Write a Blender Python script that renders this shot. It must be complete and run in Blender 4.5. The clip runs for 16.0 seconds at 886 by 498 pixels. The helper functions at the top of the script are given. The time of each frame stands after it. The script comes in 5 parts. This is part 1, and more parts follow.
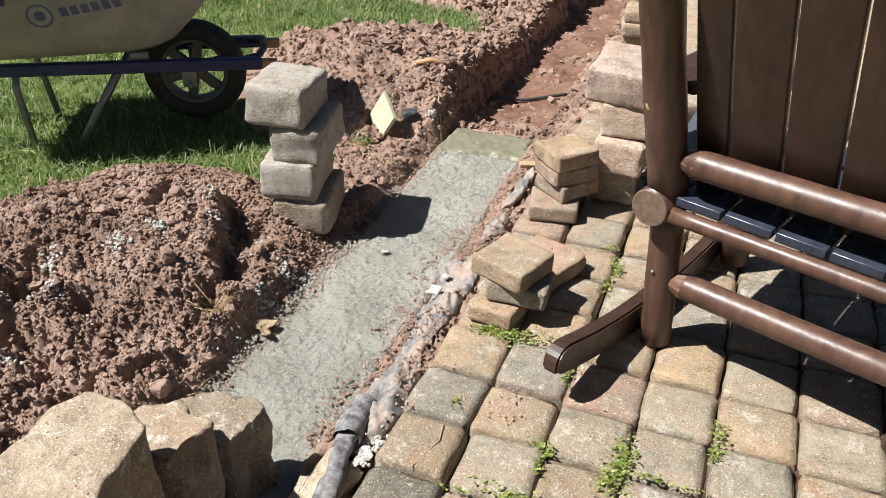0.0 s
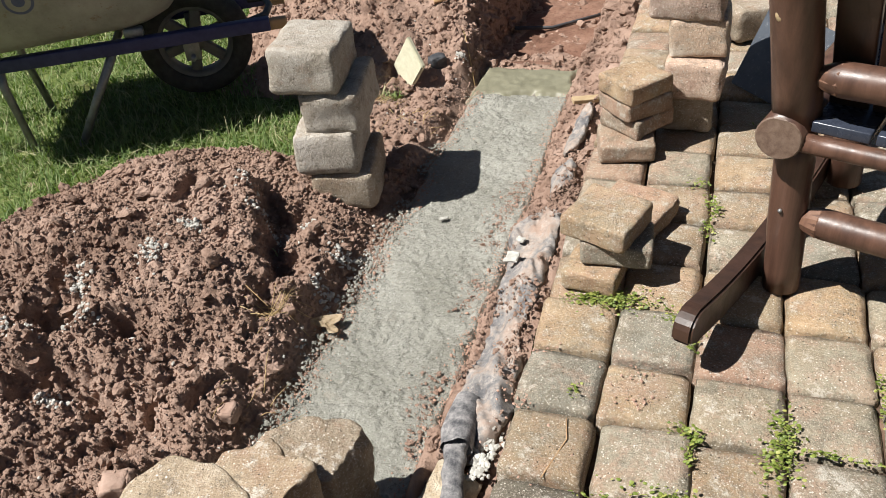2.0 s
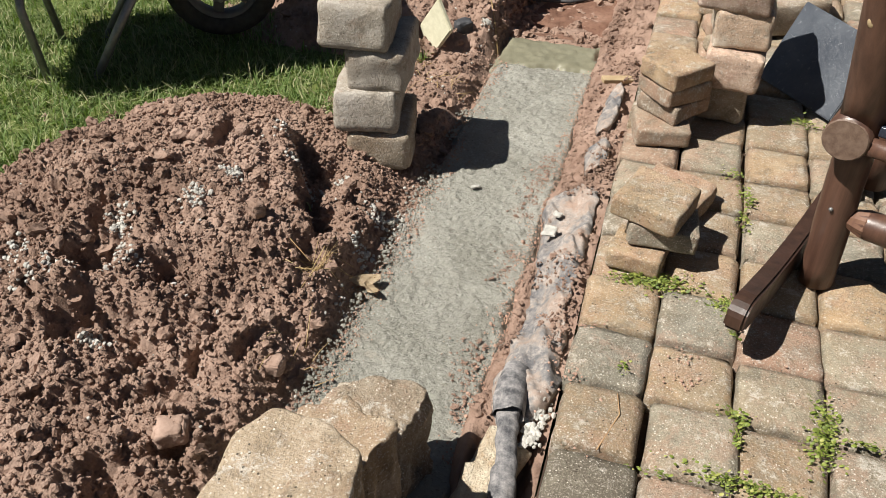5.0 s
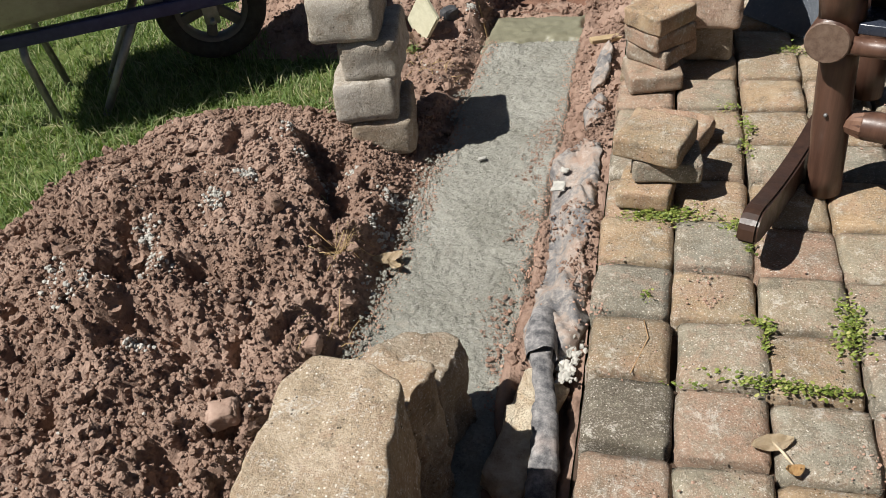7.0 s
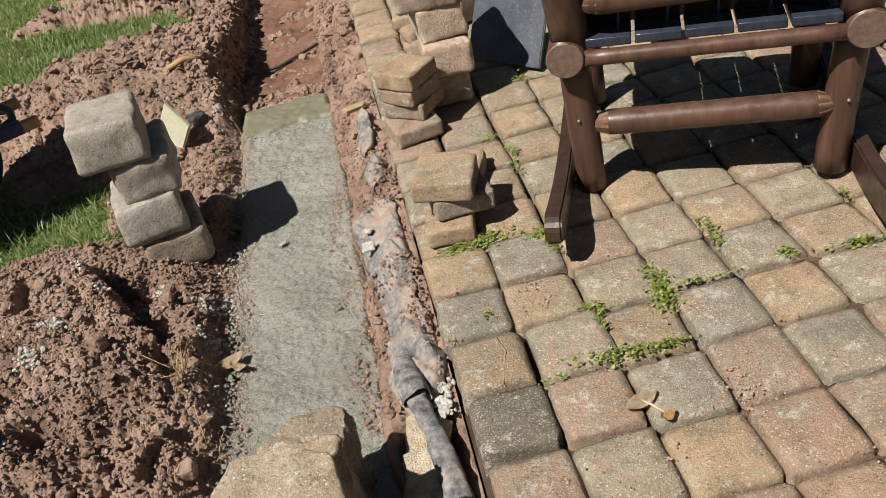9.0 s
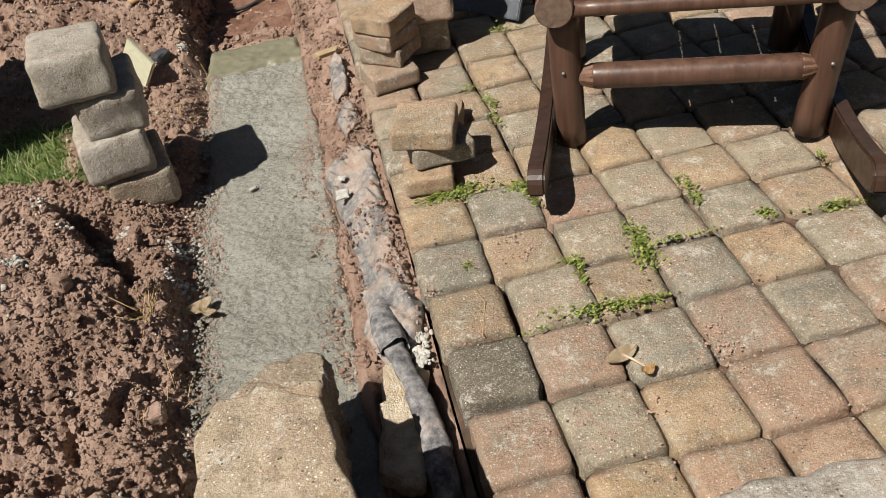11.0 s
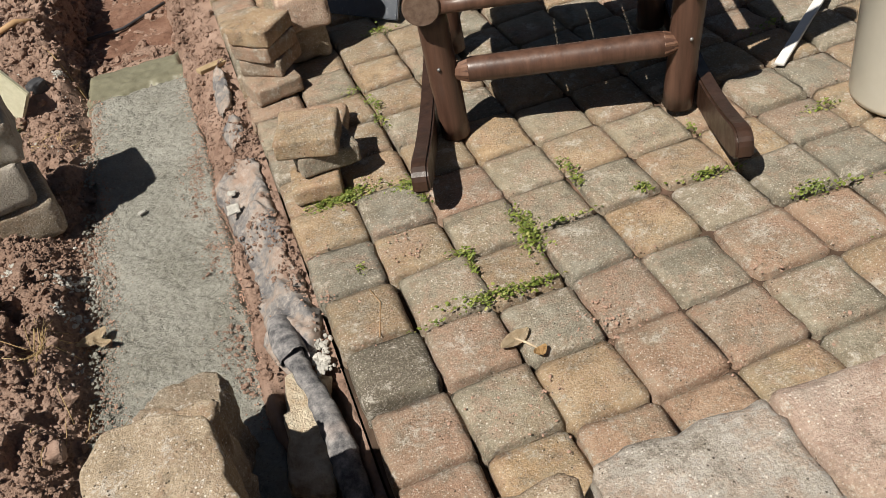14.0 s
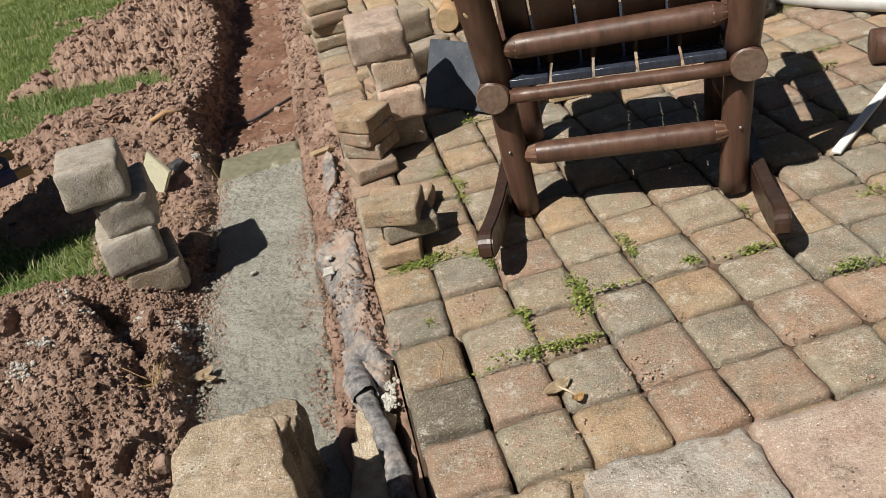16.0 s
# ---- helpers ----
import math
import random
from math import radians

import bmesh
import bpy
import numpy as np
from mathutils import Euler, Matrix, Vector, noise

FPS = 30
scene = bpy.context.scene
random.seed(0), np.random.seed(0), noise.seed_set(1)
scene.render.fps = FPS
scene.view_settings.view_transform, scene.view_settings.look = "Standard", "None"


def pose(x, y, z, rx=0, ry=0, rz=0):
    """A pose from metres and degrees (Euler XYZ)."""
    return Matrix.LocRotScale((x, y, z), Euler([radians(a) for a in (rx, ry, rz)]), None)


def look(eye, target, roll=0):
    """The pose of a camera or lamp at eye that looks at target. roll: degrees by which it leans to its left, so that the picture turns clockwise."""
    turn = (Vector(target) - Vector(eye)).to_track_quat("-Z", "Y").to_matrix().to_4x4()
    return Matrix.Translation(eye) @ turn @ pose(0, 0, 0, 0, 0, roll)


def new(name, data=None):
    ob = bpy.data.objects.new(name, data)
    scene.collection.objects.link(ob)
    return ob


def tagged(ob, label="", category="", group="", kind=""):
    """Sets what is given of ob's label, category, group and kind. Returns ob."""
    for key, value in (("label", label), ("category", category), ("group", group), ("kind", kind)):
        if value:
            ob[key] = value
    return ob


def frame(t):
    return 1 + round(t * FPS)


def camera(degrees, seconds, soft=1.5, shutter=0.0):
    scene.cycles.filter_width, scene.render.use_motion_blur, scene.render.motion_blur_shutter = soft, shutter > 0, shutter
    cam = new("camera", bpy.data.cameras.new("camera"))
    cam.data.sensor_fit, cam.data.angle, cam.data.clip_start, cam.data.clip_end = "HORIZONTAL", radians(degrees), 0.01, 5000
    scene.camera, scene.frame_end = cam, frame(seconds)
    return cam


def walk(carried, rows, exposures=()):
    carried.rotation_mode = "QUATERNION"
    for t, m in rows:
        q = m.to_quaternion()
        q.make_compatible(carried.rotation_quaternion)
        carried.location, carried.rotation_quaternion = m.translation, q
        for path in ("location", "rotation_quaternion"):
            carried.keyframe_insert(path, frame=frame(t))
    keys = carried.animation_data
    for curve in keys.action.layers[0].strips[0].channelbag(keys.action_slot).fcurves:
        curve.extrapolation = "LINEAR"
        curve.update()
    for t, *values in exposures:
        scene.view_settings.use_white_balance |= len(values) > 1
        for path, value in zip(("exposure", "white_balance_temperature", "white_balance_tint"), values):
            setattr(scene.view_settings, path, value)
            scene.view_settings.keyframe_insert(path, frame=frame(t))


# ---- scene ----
cam = camera(56.2, 16.0, soft=0.48)
PATH = [
    (0, (0.564, -0.917, 1.245), (-0.033, 0.669, 0.183), 1.0),
    (0.5, (0.486, -0.872, 1.249), (-0.107, 0.735, 0.216), -0.9),
    (1, (0.437, -0.766, 1.201), (-0.152, 0.813, 0.124), -2.9),
    (1.5, (0.409, -0.705, 1.182), (-0.226, 0.793, 0.018), -5.3),
    (2, (0.308, -0.732, 1.163), (-0.270, 0.774, -0.019), -6.4),
    (2.2, (0.228, -0.775, 1.169), (-0.313, 0.743, -0.016), -6.3),
    (2.5, (0.182, -0.780, 1.175), (-0.238, 0.745, -0.050), -4.5),
    (3, (0.152, -0.801, 1.158), (-0.163, 0.685, -0.144), -1.4),
    (3.5, (0.152, -0.787, 1.148), (-0.120, 0.681, -0.181), 0.3),
    (4, (0.155, -0.781, 1.163), (-0.093, 0.689, -0.170), 1.0),
    (4.5, (0.141, -0.785, 1.175), (-0.086, 0.707, -0.137), 3.9),
    (5, (0.091, -0.802, 1.188), (-0.345, 0.690, -0.071), 1.1),
    (5.2, (0.077, -0.805, 1.186), (-0.434, 0.682, -0.049), 0.0),
    (7.3, (0.168, -0.970, 1.135), (-0.260, 0.553, -0.090), -11.3),
    (7.5, (0.201, -1.042, 1.141), (-0.109, 0.519, -0.070), -13.2),
    (7.7, (0.234, -1.110, 1.146), (0.032, 0.492, -0.035), -17.5),
    (8, (0.246, -1.153, 1.146), (0.189, 0.483, -0.003), -18.2),
    (8.5, (0.140, -1.101, 1.166), (0.181, 0.529, 0.007), -15.5),
    (9, (-0.016, -0.996, 1.177), (0.070, 0.629, 0.014), -12.8),
    (9.2, (-0.047, -0.991, 1.175), (0.053, 0.630, 0.008), -11.6),
    (11.3, (-0.081, -0.971, 1.153), (0.108, 0.568, -0.110), -8.5),
    (11.5, (-0.082, -0.974, 1.156), (0.121, 0.563, -0.106), -8.6),
    (12, (-0.067, -0.984, 1.160), (0.156, 0.547, -0.106), -9.6),
    (12.5, (-0.071, -0.985, 1.160), (0.198, 0.533, -0.114), -9.8),
    (13, (-0.061, -1.002, 1.156), (0.217, 0.511, -0.122), -11.7),
    (13.5, (-0.019, -1.005, 1.154), (0.288, 0.486, -0.144), -12.6),
    (14, (-0.012, -1.005, 1.157), (0.335, 0.489, -0.127), -10.5),
    (14.5, (0.020, -1.123, 1.150), (0.340, 0.385, -0.124), -8.8),
    (14.8, (0.048, -1.200, 1.181), (0.274, 0.392, -0.008), -11.0),
    (15, (0.063, -1.225, 1.188), (0.220, 0.394, 0.025), -12.5),
    (15.5, (0.081, -1.272, 1.195), (0.231, 0.402, 0.111), -13.2),
    (16, (0.060, -1.265, 1.211), (0.198, 0.429, 0.156), -13.3),
]
EXPOSURES = [(0.0, 0.93, 6150, 10), (1.0, 0.88, 6150, 10), (2.0, 0.82, 6250, 10), (3.0, 0.7, 6300, 10), (5.0, 0.68, 6450, 10), (8.0, 0.44, 6250, 10), (9.0, 0.41, 6520, 10), (12.5, 0.41, 6600, 10), (13.5, 0.38, 6600, 10), (15.0, 0.22, 6650, 10), (16.0, 0.32, 6600, 10)]
walk(cam, [(t, look(eye, target, roll)) for t, eye, target, roll in PATH], EXPOSURES)

# ---- sky and sun ----
TO_SUN = Vector((-0.60, -0.36, 1.0)).normalized()
world = bpy.data.worlds.new("sky")
scene.world = world
world.use_nodes = True
sky = world.node_tree.nodes.new("ShaderNodeTexSky")
sky.sky_type, sky.sun_disc = "NISHITA", False
sky.sun_elevation = math.asin(TO_SUN.z)
sky.sun_rotation = math.atan2(TO_SUN.x, TO_SUN.y)
world.node_tree.links.new(sky.outputs[0], world.node_tree.nodes["Background"].inputs[0])
world.node_tree.nodes["Background"].inputs[1].default_value = 0.022
sun = new("sun", bpy.data.lights.new("sun", "SUN"))
sun.data.energy, sun.data.angle, sun.data.color = 5.0, radians(0.55), (1.0, 0.95, 0.87)
sun.matrix_world = look(TO_SUN * 20, (0, 0, 0))

# ---- materials ----


class Mat:
    """A small builder of procedural surfaces."""

    def __init__(self, name, rough=0.9, metal=0.0, spec=0.3):
        self.m = bpy.data.materials.new(name)
        self.m.use_nodes = True
        self.t = self.m.node_tree
        self.b = self.t.nodes["Principled BSDF"]
        self.b.inputs["Roughness"].default_value = rough
        self.b.inputs["Metallic"].default_value = metal
        self.b.inputs["Specular IOR Level"].default_value = spec
        self.co = self.node("ShaderNodeTexCoord").outputs["Object"]

    def node(self, kind, **props):
        n = self.t.nodes.new(kind)
        for k, v in props.items():
            setattr(n, k, v)
        return n

    def link(self, a, b):
        self.t.links.new(a, b)

    def world_co(self):
        self.co = self.node("ShaderNodeNewGeometry").outputs["Position"]
        return self

    def shift(self):
        """Moves the pattern by a random step for each object."""
        add = self.node("ShaderNodeVectorMath", operation="ADD")
        mul = self.node("ShaderNodeMath", operation="MULTIPLY")
        mul.inputs[1].default_value = 37.0
        self.link(self.node("ShaderNodeObjectInfo").outputs["Random"], mul.inputs[0])
        self.link(self.co, add.inputs[0])
        self.link(mul.outputs[0], add.inputs[1])
        self.co = add.outputs[0]
        return self

    def noise(self, scale, detail=6.0, rough=0.6, stretch=None):
        n = self.node("ShaderNodeTexNoise")
        n.inputs["Scale"].default_value, n.inputs["Detail"].default_value, n.inputs["Roughness"].default_value = scale, detail, rough
        src = self.co
        if stretch:
            mp = self.node("ShaderNodeMapping")
            mp.inputs["Scale"].default_value = stretch
            self.link(src, mp.inputs[0])
            src = mp.outputs[0]
        self.link(src, n.inputs["Vector"])
        return n.outputs[0]

    def cells(self, scale, feature="F1"):
        n = self.node("ShaderNodeTexVoronoi", feature=feature)
        n.inputs["Scale"].default_value = scale
        self.link(self.co, n.inputs["Vector"])
        return n.outputs["Distance"]

    def ramp(self, fac, *stops):
        n = self.node("ShaderNodeValToRGB")
        e = n.color_ramp.elements
        while len(e) < len(stops):
            e.new(0.5)
        for el, (p, c) in zip(e, stops):
            el.position = p
            el.color = (*c, 1) if isinstance(c, tuple) else (c, c, c, 1)
        self.link(fac, n.inputs[0])
        return n.outputs[0]

    def mix(self, fac, a, b, how="MIX"):
        n = self.node("ShaderNodeMix", data_type="RGBA", blend_type=how)
        for slot, v in ((0, fac), (6, a), (7, b)):
            if isinstance(v, (int, float)):
                n.inputs[slot].default_value = v
            elif isinstance(v, tuple):
                n.inputs[slot].default_value = (*v, 1)
            else:
                self.link(v, n.inputs[slot])
        return n.outputs[2]

    def color(self, c):
        if isinstance(c, tuple):
            self.b.inputs["Base Color"].default_value = (*c, 1)
        else:
            self.link(c, self.b.inputs["Base Color"])
        return self

    def roughness(self, v):
        self.link(v, self.b.inputs["Roughness"])
        return self

    def bump(self, *layers):
        last = None
        for height, strength, dist in layers:
            n = self.node("ShaderNodeBump")
            n.inputs["Strength"].default_value, n.inputs["Distance"].default_value = strength, dist
            self.link(height, n.inputs["Height"])
            if last:
                self.link(last, n.inputs["Normal"])
            last = n.outputs[0]
        self.link(last, self.b.inputs["Normal"])
        return self


def concrete_stone(name, lo, mid, hi, alt, stain, speck=0.5, smear=0.0):
    """Tumbled cast stone: softly mottled body in two tones, sandy grain, pale and dark grains, clay smears, pitted face."""
    m = Mat(name, 0.92, spec=0.2).world_co().shift()
    body = m.ramp(m.noise(10, 7, 0.75), (0.38, lo), (0.5, mid), (0.62, hi))
    body = m.mix(m.ramp(m.noise(6, 8, 0.82), (0.47, 0.0), (0.54, 0.85)), body, alt)
    rnd = m.node("ShaderNodeObjectInfo").outputs["Random"]
    body = m.mix(0.85, body, m.ramp(rnd, (0.0, (0.78, 0.79, 0.8)), (0.5, (1.0, 0.98, 0.95)), (1.0, (1.16, 1.08, 0.97))), "MULTIPLY")
    body = m.mix(m.ramp(m.noise(13, 7, 0.8), (0.54, 0.0), (0.62, 0.6)), body, stain)
    if smear:
        body = m.mix(m.ramp(m.noise(7, 9, 0.85), (0.5, 0.0), (0.57, smear)), body, (0.38, 0.235, 0.165))
    body = m.mix(m.ramp(m.noise(20, 9, 0.85), (0.4, 0.55), (0.47, 0.0)), body, (0.17, 0.145, 0.11))
    body = m.mix(m.ramp(m.noise(12, 9, 0.88), (0.55, 0.0), (0.6, speck)), body, (0.6, 0.56, 0.49))
    body = m.mix(m.ramp(m.noise(240, 5, 0.85), (0.36, 0.5), (0.46, 0.0)), body, (0.13, 0.105, 0.08))
    body = m.mix(m.ramp(m.noise(260, 5, 0.85), (0.54, 0.0), (0.63, 0.6)), body, (0.7, 0.63, 0.53))
    pits = m.mix(m.ramp(m.noise(14, 3, 0.6), (0.46, 0.0), (0.56, 1.0)), (0.0, 0.0, 0.0), m.ramp(m.cells(85), (0.1, 0.85), (0.17, 0.0)))
    body = m.mix(pits, body, (0.06, 0.048, 0.036))
    flecks = m.mix(m.ramp(m.noise(18, 3, 0.6), (0.44, 0.25), (0.56, 1.0)), (0.0, 0.0, 0.0), m.ramp(m.cells(120), (0.14, speck), (0.22, 0.0)))
    body = m.mix(flecks, body, (0.82, 0.78, 0.7))
    m.color(body)
    m.bump((m.noise(24, 6, 0.75), 0.7, 0.012), (m.noise(150, 5, 0.8), 0.8, 0.0045), (m.ramp(pits, (0.0, 1.0), (1.0, 0.0)), 0.6, 0.004))
    return m.m


PAVER = {
    "T": concrete_stone("buff paver concrete", (0.266, 0.190, 0.117), (0.360, 0.263, 0.166), (0.431, 0.332, 0.226), (0.290, 0.239, 0.166), (0.306, 0.203, 0.123), 0.55, 0.4),
    "G": concrete_stone("grey paver concrete", (0.188, 0.174, 0.136), (0.262, 0.243, 0.192), (0.345, 0.321, 0.258), (0.274, 0.232, 0.169), (0.279, 0.198, 0.136), 0.6, 0.45),
    "R": concrete_stone("red-brown paver concrete", (0.255, 0.169, 0.117), (0.337, 0.231, 0.164), (0.392, 0.288, 0.214), (0.286, 0.235, 0.178), (0.315, 0.194, 0.130), 0.55, 0.6),
    "D": concrete_stone("dark paver concrete", (0.102, 0.098, 0.079), (0.149, 0.141, 0.115), (0.211, 0.200, 0.166), (0.118, 0.105, 0.084), (0.189, 0.153, 0.106), 0.7),
}
M_WALL = concrete_stone("tan wall stone", (0.29, 0.234, 0.168), (0.378, 0.312, 0.232), (0.458, 0.392, 0.314), (0.3, 0.222, 0.15), (0.31, 0.2, 0.135), 0.75)
M_WALL_PINK = concrete_stone("pinkish wall stone", (0.392, 0.288, 0.233), (0.490, 0.373, 0.310), (0.563, 0.472, 0.401), (0.453, 0.330, 0.258), (0.34, 0.21, 0.15), 0.7)
M_WALL_GREY = concrete_stone("grey-buff wall stone", (0.358, 0.320, 0.270), (0.473, 0.428, 0.371), (0.600, 0.569, 0.526), (0.486, 0.371, 0.290), (0.34, 0.23, 0.165), 0.7)
M_BLOCK = concrete_stone("pale block stone", (0.370, 0.328, 0.273), (0.476, 0.426, 0.364), (0.568, 0.519, 0.455), (0.408, 0.358, 0.293), (0.31, 0.23, 0.165), 0.35)


def soil_material():
    m = Mat("red clay soil", 0.95, spec=0.15).world_co()
    c = m.ramp(m.noise(5, 6, 0.65), (0.36, (0.192, 0.123, 0.091)), (0.5, (0.28, 0.189, 0.143)), (0.64, (0.365, 0.258, 0.203)))
    c = m.mix(m.ramp(m.noise(60, 5, 0.7), (0.4, 0.0), (0.7, 0.6)), c, (0.355, 0.25, 0.198))
    c = m.mix(m.ramp(m.noise(26, 3, 0.6), (0.58, 0.0), (0.7, 0.5)), c, (0.115, 0.06, 0.042))
    m.color(c)
    m.bump((m.noise(70, 6, 0.8), 0.9, 0.006), (m.ramp(m.cells(150), (0.0, 1.0), (0.55, 0.0)), 0.5, 0.0025))
    return m.m


def footing_material():
    m = Mat("fresh grey concrete", 0.85, spec=0.3).world_co()
    c = m.ramp(m.noise(4, 6, 0.6), (0.34, (0.258, 0.253, 0.214)), (0.52, (0.32, 0.314, 0.272)), (0.68, (0.38, 0.374, 0.33)))
    c = m.mix(m.ramp(m.noise(40, 6, 0.8), (0.36, 0.3), (0.46, 0.0)), c, (0.22, 0.215, 0.175))
    c = m.mix(m.ramp(m.noise(170, 5, 0.85), (0.38, 0.65), (0.45, 0.0)), c, (0.12, 0.116, 0.095))
    c = m.mix(m.ramp(m.noise(130, 5, 0.8), (0.55, 0.0), (0.63, 0.7)), c, (0.5, 0.49, 0.445))
    c = m.mix(m.ramp(m.noise(7, 6, 0.75), (0.58, 0.0), (0.72, 0.4)), c, (0.33, 0.235, 0.17))
    c = m.mix(m.ramp(m.cells(60), (0.05, 0.8), (0.1, 0.0)), c, (0.1, 0.09, 0.07))
    m.color(c)
    pits = m.ramp(m.cells(70), (0.05, 0.0), (0.16, 1.0))
    m.bump((m.noise(30, 5, 0.7), 0.6, 0.012), (m.noise(120, 6, 0.8), 0.9, 0.007), (pits, 0.7, 0.006))
    return m.m


def wet_material():
    m = Mat("wet mortar", 0.45, spec=0.4).world_co()
    m.color(m.ramp(m.noise(14, 5, 0.6), (0.3, (0.15, 0.143, 0.095)), (0.7, (0.225, 0.215, 0.15))))
    m.bump((m.noise(20, 4, 0.6), 0.3, 0.01), (m.noise(160, 3, 0.6), 0.25, 0.003))
    return m.m


def wood_material(name, dark, light, rough, scale=1.0, stretch=(1, 1, 0.06), spec=0.5):
    m = Mat(name, rough, spec=spec).shift()
    g = m.noise(38 * scale, 6, 0.7, stretch)
    c = m.ramp(g, (0.3, dark), (0.7, light))
    c = m.mix(m.ramp(m.noise(9, 4, 0.6), (0.55, 0.0), (0.75, 0.4)), c, dark)
    m.color(c)
    m.roughness(m.ramp(m.noise(22, 4, 0.7), (0.3, rough * 0.75), (0.75, min(1.0, rough * 1.35))))
    m.bump((g, 0.25, 0.003), (m.noise(12, 3, 0.5), 0.2, 0.01))
    return m.m


def fabric_material():
    m = Mat("soil-stained grey fabric", 0.9, spec=0.2).world_co()
    c = m.ramp(m.noise(11, 6, 0.7), (0.34, (0.29, 0.21, 0.165)), (0.44, (0.29, 0.24, 0.205)), (0.52, (0.2, 0.19, 0.182)), (0.6, (0.12, 0.118, 0.122)))
    c = m.mix(m.ramp(m.noise(38, 7, 0.85), (0.5, 0.0), (0.64, 0.65)), c, (0.44, 0.39, 0.35))
    c = m.mix(m.ramp(m.noise(60, 6, 0.85), (0.36, 0.6), (0.45, 0.0)), c, (0.13, 0.095, 0.075))
    m.color(c)
    m.bump((m.noise(28, 5, 0.65), 0.5, 0.008), (m.noise(300, 2, 0.6), 0.3, 0.0008))
    return m.m


def roll_material():
    m = Mat("weathered dark membrane", 0.8, spec=0.3).world_co()
    c = m.ramp(m.noise(34, 6, 0.75), (0.36, (0.06, 0.06, 0.065)), (0.5, (0.17, 0.165, 0.165)), (0.66, (0.34, 0.32, 0.31)))
    c = m.mix(m.ramp(m.noise(9, 3, 0.6), (0.6, 0.0), (0.75, 0.4)), c, (0.28, 0.19, 0.15))
    m.color(c)
    m.bump((m.noise(60, 5, 0.7), 0.6, 0.006))
    return m.m


def simple(name, lo, hi, rough, scale=12, bump=0.2, spec=0.4, metal=0.0, dist=0.003):
    m = Mat(name, rough, metal, spec)
    n = m.noise(scale, 5, 0.65)
    m.color(m.ramp(n, (0.3, lo), (0.7, hi)))
    m.bump((m.noise(scale * 6, 4, 0.6), bump, dist))
    return m.m


def island_material(name, stops, rough=0.7, spec=0.3, trans=0.0):
    """Varies from piece to piece within one mesh."""
    m = Mat(name, rough, spec=spec)
    m.color(m.ramp(m.node("ShaderNodeNewGeometry").outputs["Random Per Island"], *stops))
    if trans:
        m.b.inputs["Subsurface Weight"].default_value = 0.0
        mixer = m.node("ShaderNodeMixShader")
        tr = m.node("ShaderNodeBsdfTranslucent")
        tr.inputs[0].default_value = (0.16, 0.26, 0.03, 1)
        mixer.inputs[0].default_value = trans
        m.link(m.b.outputs[0], mixer.inputs[1])
        m.link(tr.outputs[0], mixer.inputs[2])
        m.link(mixer.outputs[0], m.t.nodes["Material Output"].inputs[0])
    return m.m


M_SOIL = soil_material()
M_FOOT = footing_material()


def joint_material():
    m = Mat("dark joint soil", 0.95, spec=0.1).world_co()
    c = m.ramp(m.noise(7, 5, 0.7), (0.38, (0.05, 0.036, 0.026)), (0.57, (0.1, 0.067, 0.048)), (0.7, (0.22, 0.135, 0.098)))
    m.color(c)
    m.bump((m.noise(110, 5, 0.7), 0.8, 0.004))
    return m.m


def field_material():
    m = Mat("mixed pavers", 0.92, spec=0.2).world_co()
    rnd = m.node("ShaderNodeNewGeometry").outputs["Random Per Island"]
    c = m.ramp(rnd, (0.0, (0.42, 0.31, 0.19)), (0.35, (0.33, 0.29, 0.22)), (0.7, (0.4, 0.27, 0.185)), (1.0, (0.46, 0.36, 0.23)))
    c = m.mix(m.ramp(m.noise(20, 5, 0.7), (0.4, 0.5), (0.6, 0.0)), c, (0.2, 0.165, 0.12))
    m.color(c)
    m.bump((m.noise(28, 5, 0.7), 0.6, 0.01), (m.noise(210, 4, 0.75), 0.8, 0.0022))
    return m.m


def clay_material():
    m = Mat("damp trench clay", 0.9, spec=0.2).world_co()
    c = m.ramp(m.noise(8, 6, 0.7), (0.35, (0.13, 0.068, 0.046)), (0.5, (0.19, 0.105, 0.073)), (0.66, (0.25, 0.15, 0.108)))
    c = m.mix(m.ramp(m.noise(70, 5, 0.75), (0.36, 0.6), (0.48, 0.0)), c, (0.085, 0.045, 0.03))
    m.color(c)
    m.bump((m.noise(30, 5, 0.7, (1, 0.35, 1)), 0.7, 0.01), (m.noise(160, 5, 0.75), 0.8, 0.003))
    return m.m


M_CLAY = clay_material()
M_JOINT = joint_material()
M_FIELD = field_material()
M_WET = wet_material()
M_FABRIC = fabric_material()
M_ROLL = roll_material()
M_LOG = wood_material("dark varnished log", (0.045, 0.022, 0.015), (0.13, 0.068, 0.046), 0.4)
M_LOG_END = wood_material("log end grain", (0.1, 0.06, 0.042), (0.2, 0.14, 0.105), 0.5, 2.0, (1, 1, 1))
M_BOARD = wood_material("dark stained board", (0.026, 0.014, 0.009), (0.062, 0.032, 0.021), 0.38)
# slats: the sky's blue reflection is put into the base colour as navy
M_SLAT = wood_material("dark slat with sky sheen tint", (0.02, 0.024, 0.036), (0.042, 0.05, 0.072), 0.26)
M_TENON = wood_material("thinly stained tenon wood", (0.11, 0.055, 0.035), (0.2, 0.11, 0.072), 0.5)
M_GRASS = island_material("grass blades", [(0.0, (0.07, 0.125, 0.03)), (0.4, (0.14, 0.215, 0.06)), (0.72, (0.25, 0.31, 0.115)), (1.0, (0.5, 0.46, 0.28))], 0.55, 0.4, 0.3)
